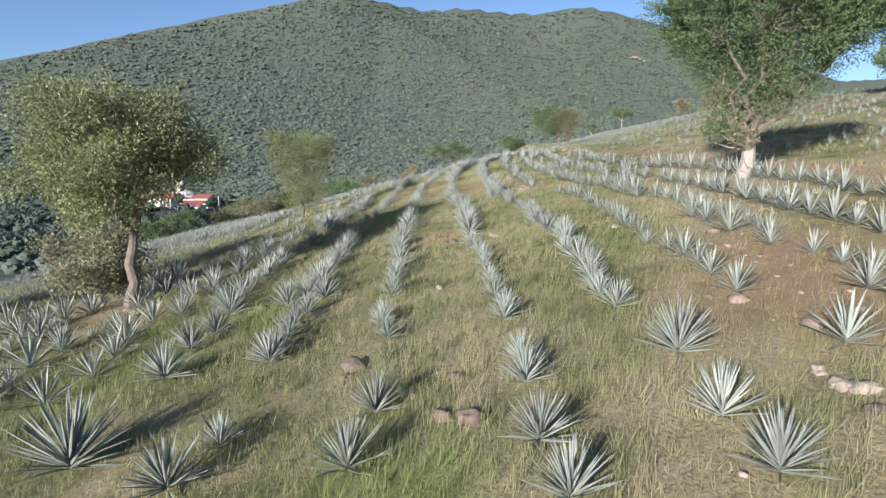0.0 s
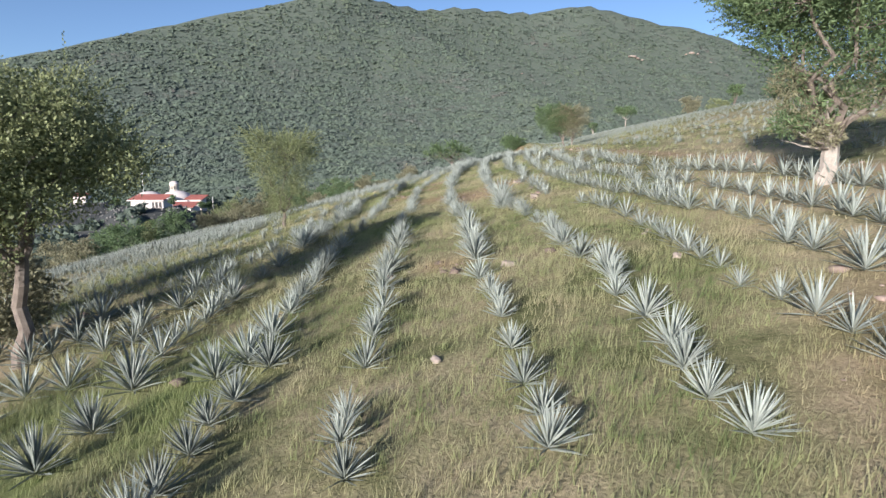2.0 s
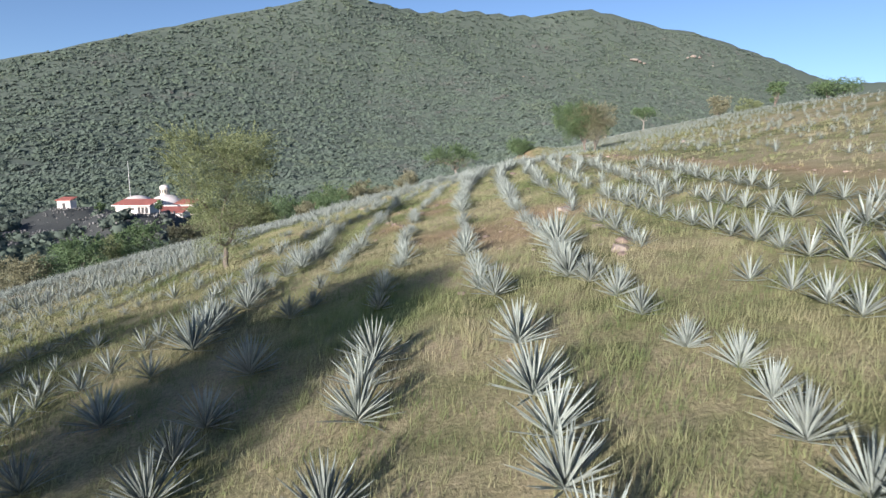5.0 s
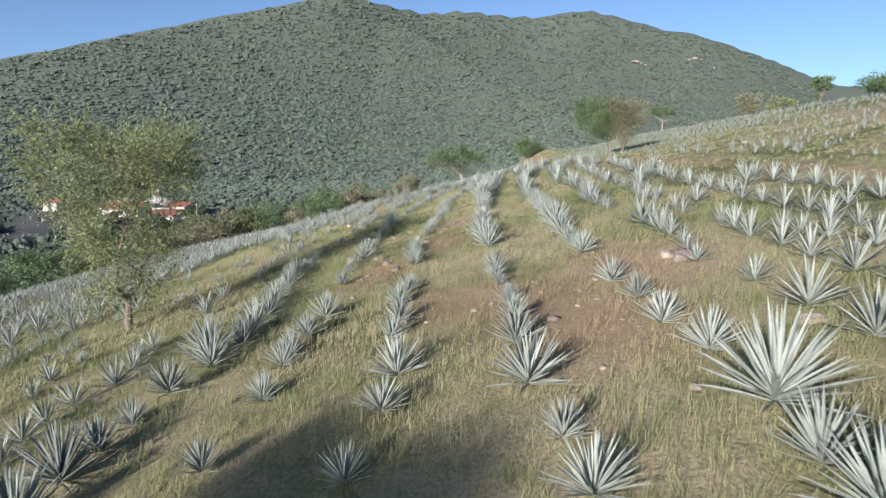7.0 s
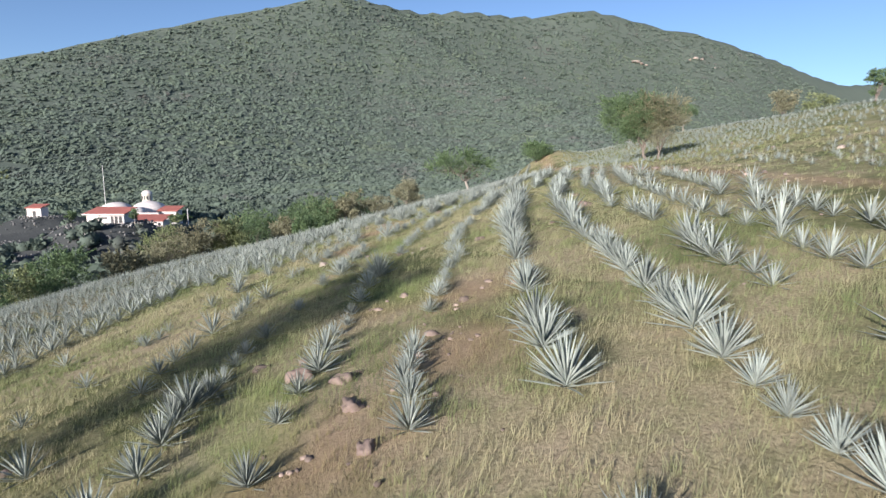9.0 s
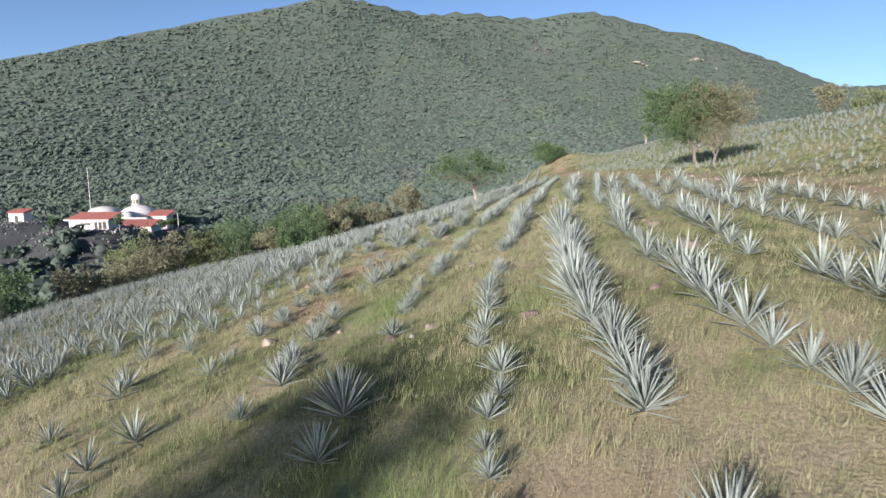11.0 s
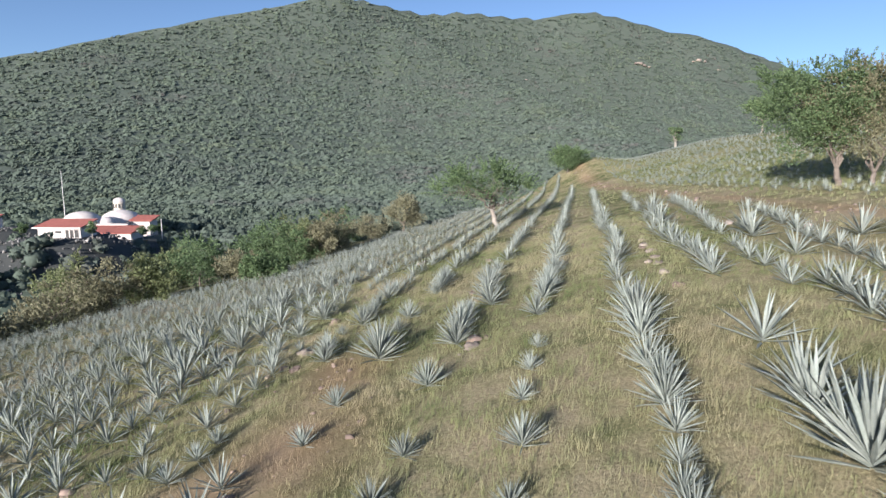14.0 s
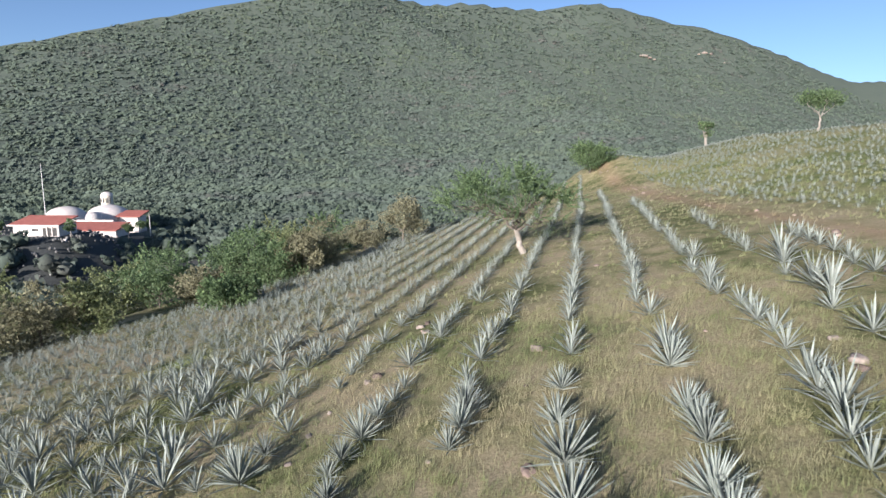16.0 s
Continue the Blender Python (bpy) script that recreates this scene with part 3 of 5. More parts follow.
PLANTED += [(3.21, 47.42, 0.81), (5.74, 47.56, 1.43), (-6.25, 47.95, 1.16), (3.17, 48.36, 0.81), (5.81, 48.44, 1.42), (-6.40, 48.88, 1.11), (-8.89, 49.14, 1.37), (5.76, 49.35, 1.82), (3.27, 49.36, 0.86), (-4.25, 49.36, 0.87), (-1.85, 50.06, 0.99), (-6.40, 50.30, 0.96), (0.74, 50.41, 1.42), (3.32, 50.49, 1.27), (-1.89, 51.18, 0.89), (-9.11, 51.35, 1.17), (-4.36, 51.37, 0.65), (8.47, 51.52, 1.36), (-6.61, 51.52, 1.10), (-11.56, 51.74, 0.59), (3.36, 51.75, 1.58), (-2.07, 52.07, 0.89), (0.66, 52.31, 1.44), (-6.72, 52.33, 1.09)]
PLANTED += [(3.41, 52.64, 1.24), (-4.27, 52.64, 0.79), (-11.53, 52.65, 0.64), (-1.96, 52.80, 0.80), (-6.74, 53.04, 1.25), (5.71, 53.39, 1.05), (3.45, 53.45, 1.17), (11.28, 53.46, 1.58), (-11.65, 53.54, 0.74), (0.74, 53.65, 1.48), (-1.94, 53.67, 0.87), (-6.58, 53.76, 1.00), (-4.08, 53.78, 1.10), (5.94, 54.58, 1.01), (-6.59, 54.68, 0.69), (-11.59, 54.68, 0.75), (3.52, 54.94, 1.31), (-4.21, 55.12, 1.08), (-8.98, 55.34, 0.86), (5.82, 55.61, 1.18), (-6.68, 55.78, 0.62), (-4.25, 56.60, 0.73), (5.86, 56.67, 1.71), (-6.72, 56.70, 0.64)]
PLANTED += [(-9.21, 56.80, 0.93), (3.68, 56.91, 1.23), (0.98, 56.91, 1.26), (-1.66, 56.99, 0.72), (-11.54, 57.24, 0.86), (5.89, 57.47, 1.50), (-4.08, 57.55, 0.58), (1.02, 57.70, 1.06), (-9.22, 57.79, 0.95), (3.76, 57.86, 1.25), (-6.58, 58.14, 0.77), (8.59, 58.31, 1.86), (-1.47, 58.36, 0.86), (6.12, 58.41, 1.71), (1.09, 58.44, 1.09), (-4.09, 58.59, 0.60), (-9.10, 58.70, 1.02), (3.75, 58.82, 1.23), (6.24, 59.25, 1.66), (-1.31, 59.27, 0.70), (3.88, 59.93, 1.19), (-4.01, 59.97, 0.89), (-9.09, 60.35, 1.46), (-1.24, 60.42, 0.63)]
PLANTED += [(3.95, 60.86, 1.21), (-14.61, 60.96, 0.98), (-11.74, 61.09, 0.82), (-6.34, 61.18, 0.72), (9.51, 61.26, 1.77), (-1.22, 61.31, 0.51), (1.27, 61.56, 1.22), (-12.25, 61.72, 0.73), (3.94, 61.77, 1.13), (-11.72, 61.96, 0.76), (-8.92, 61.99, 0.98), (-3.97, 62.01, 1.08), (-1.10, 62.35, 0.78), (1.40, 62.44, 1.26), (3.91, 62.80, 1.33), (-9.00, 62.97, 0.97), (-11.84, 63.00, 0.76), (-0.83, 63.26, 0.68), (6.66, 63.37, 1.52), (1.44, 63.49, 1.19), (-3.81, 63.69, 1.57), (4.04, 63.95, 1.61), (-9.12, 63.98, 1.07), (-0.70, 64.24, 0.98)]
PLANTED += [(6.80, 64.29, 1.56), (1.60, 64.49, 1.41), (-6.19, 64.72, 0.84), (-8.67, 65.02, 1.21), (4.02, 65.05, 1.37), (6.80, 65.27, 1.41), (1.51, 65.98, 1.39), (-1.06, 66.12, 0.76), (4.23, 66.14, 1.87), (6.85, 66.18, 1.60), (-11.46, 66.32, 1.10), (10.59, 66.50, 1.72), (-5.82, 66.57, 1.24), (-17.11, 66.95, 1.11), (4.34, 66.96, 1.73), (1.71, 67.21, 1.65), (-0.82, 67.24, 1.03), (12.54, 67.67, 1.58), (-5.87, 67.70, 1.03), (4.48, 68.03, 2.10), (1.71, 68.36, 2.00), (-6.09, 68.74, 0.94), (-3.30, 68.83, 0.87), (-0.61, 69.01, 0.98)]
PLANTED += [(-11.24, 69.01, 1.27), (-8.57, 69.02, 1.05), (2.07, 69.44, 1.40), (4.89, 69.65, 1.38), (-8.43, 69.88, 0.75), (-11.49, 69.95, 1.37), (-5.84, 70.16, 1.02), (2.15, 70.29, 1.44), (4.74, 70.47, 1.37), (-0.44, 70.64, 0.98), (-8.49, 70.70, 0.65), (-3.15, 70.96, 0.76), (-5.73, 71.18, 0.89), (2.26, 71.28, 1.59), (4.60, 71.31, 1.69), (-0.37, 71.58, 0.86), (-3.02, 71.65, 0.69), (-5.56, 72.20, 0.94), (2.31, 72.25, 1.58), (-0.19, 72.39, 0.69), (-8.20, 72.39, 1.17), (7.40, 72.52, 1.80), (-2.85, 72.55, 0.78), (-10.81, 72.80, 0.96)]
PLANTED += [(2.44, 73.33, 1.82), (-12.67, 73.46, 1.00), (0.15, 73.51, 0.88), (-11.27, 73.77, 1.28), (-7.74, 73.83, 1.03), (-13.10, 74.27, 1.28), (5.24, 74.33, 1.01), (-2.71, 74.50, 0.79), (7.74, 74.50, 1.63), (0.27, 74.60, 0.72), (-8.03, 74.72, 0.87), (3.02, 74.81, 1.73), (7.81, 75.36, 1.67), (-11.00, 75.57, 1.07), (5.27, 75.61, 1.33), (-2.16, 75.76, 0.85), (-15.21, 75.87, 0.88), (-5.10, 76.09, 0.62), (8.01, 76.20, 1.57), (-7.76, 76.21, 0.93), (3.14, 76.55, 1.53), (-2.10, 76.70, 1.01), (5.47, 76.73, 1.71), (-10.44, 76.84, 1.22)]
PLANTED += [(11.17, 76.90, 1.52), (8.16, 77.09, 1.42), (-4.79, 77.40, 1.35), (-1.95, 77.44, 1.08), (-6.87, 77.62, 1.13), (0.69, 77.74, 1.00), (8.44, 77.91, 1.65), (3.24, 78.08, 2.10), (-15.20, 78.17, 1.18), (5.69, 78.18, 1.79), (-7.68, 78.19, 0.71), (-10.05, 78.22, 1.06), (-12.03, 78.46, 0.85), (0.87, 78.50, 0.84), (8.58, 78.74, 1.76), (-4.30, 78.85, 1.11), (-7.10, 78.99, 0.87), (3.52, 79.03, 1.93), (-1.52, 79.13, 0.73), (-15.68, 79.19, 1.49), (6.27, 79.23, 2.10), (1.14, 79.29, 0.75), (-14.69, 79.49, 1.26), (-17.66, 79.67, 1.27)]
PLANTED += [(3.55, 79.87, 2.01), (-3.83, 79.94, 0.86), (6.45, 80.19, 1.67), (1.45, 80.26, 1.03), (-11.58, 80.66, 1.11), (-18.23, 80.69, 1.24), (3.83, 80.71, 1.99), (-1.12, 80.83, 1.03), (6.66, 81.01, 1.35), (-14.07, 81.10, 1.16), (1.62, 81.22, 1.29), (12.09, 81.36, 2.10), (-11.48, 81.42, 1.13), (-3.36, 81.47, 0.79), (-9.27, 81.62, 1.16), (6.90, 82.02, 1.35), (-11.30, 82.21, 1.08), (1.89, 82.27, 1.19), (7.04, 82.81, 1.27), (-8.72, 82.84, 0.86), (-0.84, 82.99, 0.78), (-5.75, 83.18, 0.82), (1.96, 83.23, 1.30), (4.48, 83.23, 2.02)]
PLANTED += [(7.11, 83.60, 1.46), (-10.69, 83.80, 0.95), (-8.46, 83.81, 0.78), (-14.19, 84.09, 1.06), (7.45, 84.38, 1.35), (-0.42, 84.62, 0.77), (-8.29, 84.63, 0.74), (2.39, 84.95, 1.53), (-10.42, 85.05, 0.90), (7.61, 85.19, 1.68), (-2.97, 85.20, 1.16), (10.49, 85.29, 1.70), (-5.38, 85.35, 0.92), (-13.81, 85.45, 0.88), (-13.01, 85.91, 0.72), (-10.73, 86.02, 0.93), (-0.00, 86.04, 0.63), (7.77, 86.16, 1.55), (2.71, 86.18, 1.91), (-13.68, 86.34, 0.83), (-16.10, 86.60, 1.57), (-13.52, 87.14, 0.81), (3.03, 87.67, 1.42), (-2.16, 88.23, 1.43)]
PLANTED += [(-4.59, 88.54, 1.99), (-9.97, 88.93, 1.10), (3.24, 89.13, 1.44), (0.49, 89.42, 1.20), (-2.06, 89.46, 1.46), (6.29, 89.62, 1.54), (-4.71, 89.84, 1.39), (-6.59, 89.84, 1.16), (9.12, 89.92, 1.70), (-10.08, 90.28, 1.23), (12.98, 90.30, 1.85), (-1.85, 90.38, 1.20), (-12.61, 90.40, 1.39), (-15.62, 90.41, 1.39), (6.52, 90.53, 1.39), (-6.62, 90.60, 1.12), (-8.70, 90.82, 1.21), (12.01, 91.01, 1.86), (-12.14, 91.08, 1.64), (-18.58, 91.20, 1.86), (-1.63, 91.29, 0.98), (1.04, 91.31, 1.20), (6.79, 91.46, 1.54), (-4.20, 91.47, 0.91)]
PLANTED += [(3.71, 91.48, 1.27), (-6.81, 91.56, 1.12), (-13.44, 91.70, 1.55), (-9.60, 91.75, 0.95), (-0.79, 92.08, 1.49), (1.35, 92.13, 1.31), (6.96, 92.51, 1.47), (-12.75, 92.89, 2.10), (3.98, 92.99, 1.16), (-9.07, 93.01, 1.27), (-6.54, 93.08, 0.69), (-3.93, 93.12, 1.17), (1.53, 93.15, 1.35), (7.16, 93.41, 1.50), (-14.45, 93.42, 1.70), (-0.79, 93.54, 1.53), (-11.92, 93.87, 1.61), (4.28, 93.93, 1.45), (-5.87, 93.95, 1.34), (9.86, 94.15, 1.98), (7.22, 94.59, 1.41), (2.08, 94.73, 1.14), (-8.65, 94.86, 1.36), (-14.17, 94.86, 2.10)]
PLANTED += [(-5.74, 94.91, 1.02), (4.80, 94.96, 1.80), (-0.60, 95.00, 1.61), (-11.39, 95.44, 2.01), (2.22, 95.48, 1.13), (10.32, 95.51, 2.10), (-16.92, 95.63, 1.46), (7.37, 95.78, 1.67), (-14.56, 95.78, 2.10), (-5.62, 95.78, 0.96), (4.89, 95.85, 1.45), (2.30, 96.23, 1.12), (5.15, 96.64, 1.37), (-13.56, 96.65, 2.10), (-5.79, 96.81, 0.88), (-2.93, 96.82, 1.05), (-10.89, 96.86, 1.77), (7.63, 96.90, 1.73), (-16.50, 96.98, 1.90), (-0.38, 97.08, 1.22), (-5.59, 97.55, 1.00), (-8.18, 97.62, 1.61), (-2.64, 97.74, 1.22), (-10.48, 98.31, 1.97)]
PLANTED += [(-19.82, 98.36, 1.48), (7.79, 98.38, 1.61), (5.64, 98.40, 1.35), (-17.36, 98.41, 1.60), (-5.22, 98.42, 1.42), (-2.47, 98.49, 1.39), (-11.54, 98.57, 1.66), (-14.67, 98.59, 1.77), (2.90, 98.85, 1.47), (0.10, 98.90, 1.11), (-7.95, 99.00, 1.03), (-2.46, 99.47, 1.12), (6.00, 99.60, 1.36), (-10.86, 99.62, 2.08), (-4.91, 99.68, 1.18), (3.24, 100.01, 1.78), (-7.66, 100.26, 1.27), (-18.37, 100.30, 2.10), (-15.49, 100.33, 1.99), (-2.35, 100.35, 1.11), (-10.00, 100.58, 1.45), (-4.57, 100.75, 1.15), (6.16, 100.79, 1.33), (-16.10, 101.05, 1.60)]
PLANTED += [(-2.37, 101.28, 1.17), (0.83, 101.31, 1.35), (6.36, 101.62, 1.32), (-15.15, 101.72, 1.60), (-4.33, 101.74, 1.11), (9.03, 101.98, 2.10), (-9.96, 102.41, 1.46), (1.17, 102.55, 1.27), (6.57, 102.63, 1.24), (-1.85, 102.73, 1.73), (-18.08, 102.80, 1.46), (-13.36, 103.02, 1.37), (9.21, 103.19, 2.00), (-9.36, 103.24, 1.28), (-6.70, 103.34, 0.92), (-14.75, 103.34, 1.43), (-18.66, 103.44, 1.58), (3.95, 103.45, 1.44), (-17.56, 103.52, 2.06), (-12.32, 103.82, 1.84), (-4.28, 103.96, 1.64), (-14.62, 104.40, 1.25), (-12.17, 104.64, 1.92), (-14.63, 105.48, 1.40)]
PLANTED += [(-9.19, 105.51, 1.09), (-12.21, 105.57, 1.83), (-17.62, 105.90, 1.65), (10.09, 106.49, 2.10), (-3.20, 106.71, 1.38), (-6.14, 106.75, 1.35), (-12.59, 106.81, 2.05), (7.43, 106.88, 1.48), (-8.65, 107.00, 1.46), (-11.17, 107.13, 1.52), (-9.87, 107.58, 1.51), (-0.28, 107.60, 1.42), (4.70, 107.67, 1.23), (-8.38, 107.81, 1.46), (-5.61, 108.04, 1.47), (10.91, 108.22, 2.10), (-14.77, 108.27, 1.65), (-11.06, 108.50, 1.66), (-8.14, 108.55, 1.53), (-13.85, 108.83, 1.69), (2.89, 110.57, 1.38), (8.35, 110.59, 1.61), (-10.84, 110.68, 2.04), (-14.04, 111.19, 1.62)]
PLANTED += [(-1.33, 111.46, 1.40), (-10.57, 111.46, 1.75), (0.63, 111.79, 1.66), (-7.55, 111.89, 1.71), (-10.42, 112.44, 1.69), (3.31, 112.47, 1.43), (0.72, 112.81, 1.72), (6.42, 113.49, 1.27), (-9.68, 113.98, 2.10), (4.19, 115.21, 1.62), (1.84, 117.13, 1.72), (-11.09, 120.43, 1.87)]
ZONE_Y = (0, 10, 20, 30, 40, 50, 60, 70, 80, 90, 100, 110, 120)
ZONE_LEFT = (-3.2, -10.0, -15.1, -10.6, -10.7, -11.1, -15.9, -15.9, -17.1, -18.1, -19.4, -17.4, -10.8)
ZONE_RIGHT = (3.3, 7.9, 6.0, 6.0, 5.1, 5.5, 5.8, 7.4, 7.4, 9.8, 9.8, 9.8, 4.0)
RED_PATCHES = [(6.8, 11.2, 1.8), (8.1, 13.8, 1.5), (4.8, 10.0, 0.5), (-1.0, 53.5, 1.2), (-0.7, 44.0, 1.2), (2.0, 41.0, 1.5), (3.9, 45.2, 1.2), (-0.2, 43.8, 1.2), (1.2, 42.8, 1.5), (3.7, 44.0, 1.5), (-0.5, 58.5, 1.2), (-3.3, 58.7, 1.0), (-6.9, 75.2, 1.3), (-6.1, 83.1, 1.6), (-5.6, 87.6, 1.2), (-7.7, 82.0, 1.0), (-6.0, 88.7, 1.0), (-0.0, 23.4, 0.6), (-3.3, 49.8, 1.3)]
LUSH_PATCHES = [(-7.2, 13.0, 1.4), (-7.6, 16.4, 1.2), (-4.7, 17.8, 1.2), (-5.0, 15.7, 1.1), (-4.7, 50.8, 0.8), (-5.1, 53.2, 0.8), (-2.8, 60.1, 1.2), (-12.5, 78.0, 1.3), (-3.9, 71.9, 1.2), (0.6, 69.0, 0.7), (-17.6, 115.2, 1.4), (-0.6, 6.6, 1.0), (-2.4, 33.7, 1.6)]
STONES = [(0.0, 8.1, 0.20, 'r'), (0.4, 7.9, 0.25, 'd'), (0.2, 9.6, 0.17, 'd'), (5.2, 7.8, 0.16, 'p'), (5.2, 7.3, 0.20, 'p'), (5.4, 7.2, 0.23, 'p'), (5.2, 6.7, 0.17, 'd'), (-1.8, 10.3, 0.16, 'r'), (-0.1, 15.5, 0.15, 'p'), (-1.7, 10.8, 0.29, 'd'), (-6.9, 25.5, 0.30, 'd'), (0.4, 22.3, 0.25, 'd'), (1.9, 21.9, 0.27, 'p'), (3.2, 22.6, 0.21, 'd'), (-0.1, 23.8, 0.23, 'd'), (-1.6, 23.1, 0.19, 'r'), (6.2, 23.0, 0.15, 'w'), (5.0, 38.9, 0.23, 'p'), (5.1, 36.2, 0.30, 'r'), (4.7, 35.2, 0.29, 'p'), (4.6, 34.7, 0.20, 'r'), (4.5, 36.5, 0.10, 'p'), (0.2, 33.8, 0.16, 'r'), (2.6, 37.5, 0.12, 'p')]
STONES += [(-3.0, 51.6, 0.33, 'r'), (-2.5, 49.7, 0.23, 'r'), (-10.0, 50.6, 0.25, 'd'), (4.9, 44.7, 0.31, 'p'), (0.3, 43.5, 0.09, 'p'), (-5.8, 55.1, 0.26, 'd'), (-4.7, 54.9, 0.21, 'r'), (-4.5, 53.7, 0.36, 'r'), (-3.4, 53.1, 0.35, 'r'), (-3.1, 53.4, 0.19, 'd'), (-7.4, 71.0, 0.30, 'p'), (-5.1, 70.6, 0.13, 'p'), (-3.3, 68.6, 0.26, 'd'), (-2.7, 68.4, 0.15, 'p'), (-2.2, 68.7, 0.20, 'p'), (-13.3, 73.4, 0.17, 'd'), (-6.5, 73.0, 0.26, 'r'), (6.8, 76.7, 0.25, 'o'), (6.1, 71.6, 0.54, 'r'), (3.7, 67.9, 0.22, 'o'), (0.4, 67.8, 0.28, 'd')]
STONES += [(-7.6, 89.9, 0.26, 'r'), (-8.9, 87.1, 0.15, 'd'), (-1.7, 87.7, 0.33, 'p'), (-8.4, 88.0, 0.13, 'p'), (-8.2, 88.7, 0.14, 'p'), (-7.7, 91.8, 0.38, 'p'), (-8.4, 92.4, 0.14, 'p'), (-8.1, 90.3, 0.21, 'p'), (-8.5, 89.7, 0.18, 'p'), (-7.3, 96.0, 0.35, 'r'), (-6.9, 99.7, 0.15, 'p'), (-7.1, 98.2, 0.14, 'p'), (-3.8, 108.3, 0.26, 'p'), (-1.6, 88.3, 0.33, 'o'), (-1.2, 88.2, 0.15, 'd'), (-0.5, 92.7, 0.25, 'r'), (-2.1, 87.1, 0.09, 'p'), (6.5, 97.0, 0.28, 'p'), (6.3, 95.4, 0.30, 'p'), (6.0, 94.1, 0.24, 'p'), (5.7, 92.9, 0.26, 'p'), (5.3, 91.2, 0.26, 'p'), (5.5, 93.4, 0.19, 'p'), (11.7, 103.0, 0.34, 'o')]
STONES += [(5.0, 89.2, 0.28, 'r'), (0.0, 102.5, 0.25, 'p'), (6.9, 98.5, 0.17, 'p'), (6.3, 96.6, 0.20, 'd'), (-1.3, 95.2, 0.26, 'r'), (-4.1, 109.4, 0.26, 'p'), (-5.4, 103.7, 0.27, 'r'), (-5.7, 103.3, 0.18, 'p'), (-3.4, 96.5, 0.10, 'p'), (-6.6, 101.2, 0.14, 'p'), (-3.8, 109.8, 0.21, 'd'), (25.1, 88.7, 0.27, 'o'), (24.0, 79.0, 0.36, 'p'), (19.6, 70.2, 0.22, 'p'), (11.0, 98.4, 0.38, 'p'), (6.7, 76.8, 0.27, 'o'), (11.7, 103.1, 0.31, 'o'), (12.1, 94.2, 0.25, 'o'), (-0.7, 76.4, 0.20, 'p'), (5.2, 44.2, 0.39, 'p'), (6.0, 22.7, 0.11, 'p'), (5.7, 19.5, 0.16, 'p')]


ROW_AT = (4, 12, 20, 28, 36, 44, 52, 60, 66, 72, 78, 84, 90, 96, 102, 110, 150, 190)
ROW_X = (1.13, 1.2, 1.08, 0.94, 0.42, 0.52, 0.64, 1.12, 1.48, 2.21, 3.17, 4.49, 5.72, 7.24, 8.76, 10.72, 20.2, 29.0)
ROW_GAP = (2.12, 2.23, 2.37, 2.4, 2.22, 2.19, 2.32, 2.4, 2.43, 2.47, 2.45, 2.44, 2.5, 2.56, 2.61, 2.6, 2.6, 2.6)


def row_line(row, y):
    """The planted rows: straight at first, then following the slope to the right."""
    return float(np.interp(y, ROW_AT, ROW_X) + row * np.interp(y, ROW_AT, ROW_GAP))


def patch(x, y, spots):
    """How far a place lies in one of the patches, 0 to 1."""
    v = np.zeros(np.shape(x))
    for px, py, r in spots:
        d = np.hypot(x - px, (y - py) * 0.75) / r
        v = np.maximum(v, np.clip(1.25 - d * 0.75, 0, 1))
    return v


def track(x, y):
    """The bare earth of the track along the foot of the upper slope, 0 to 1."""
    c = np.interp(y, (0, 30, 60, 90, 118, 140, 167, 185), (15.5, 15.0, 14.5, 15.2, 15.6, 18, 21.3, 23))
    return np.clip(1.2 - np.abs(x - c) / (0.9 + 0.7 * smooth(125, 150, y)), 0, 1) * (y < 188) * (0.75 + 0.25 * np.sin(y * 0.6))


def upper_field(x, y):
    """Greener growth under the close planting of the upper slope, 0 to 1."""
    return smooth(2.5, 5.0, x - np.interp(y, (0, 90, 118, 140, 167, 185), (15.2, 15.2, 15.6, 18, 21.3, 23))) * smooth(80, 110, y)


for name, value in (("soil", np.maximum(patch(GX, GY, RED_PATCHES), track(GX, GY))), ("lush", np.maximum(patch(GX, GY, LUSH_PATCHES), 0.5 * upper_field(GX, GY)))):
    a = ground.data.attributes.new(name, "FLOAT", "POINT")
    a.data.foreach_set("value", (value * near_field).reshape(-1).astype(np.float32))

def sheet(x, y):
    """The height of the ground mesh itself, between its corners."""
    i = np.clip(np.searchsorted(gx, x) - 1, 0, nx - 2)
    j = np.clip(np.searchsorted(gy, y) - 1, 0, ny - 2)
    u, v = (x - gx[i]) / (gx[i + 1] - gx[i]), (y - gy[j]) / (gy[j + 1] - gy[j])
    return (GZ[j, i] * (1 - u) + GZ[j, i + 1] * u) * (1 - v) + (GZ[j + 1, i] * (1 - u) + GZ[j + 1, i + 1] * u) * v


# ---- far woods on the hills ----
rs = np.random.RandomState(5)


def leafy(seed, quads, leaf, core=True, flat=1.0):
    """A shrub crown of a few leaf sprays round a small core, one unit in radius."""
    V, F = foliage(random.Random(seed), [(0, 0, 0.45, 0.8)], quads, leaf, 0.7)
    F = np.concatenate([F[:, [0, 1, 2]], F[:, [0, 2, 3]]])
    if core:
        v, f = blob(seed, 1, 0.45)
        return np.concatenate([V * np.array([1.0, 1.0, flat]), v * np.array([0.8, 0.8, 0.68 * flat]) + np.array([0, 0, 0.38 * flat])]), np.concatenate([F, f + len(V)])
    return V, F


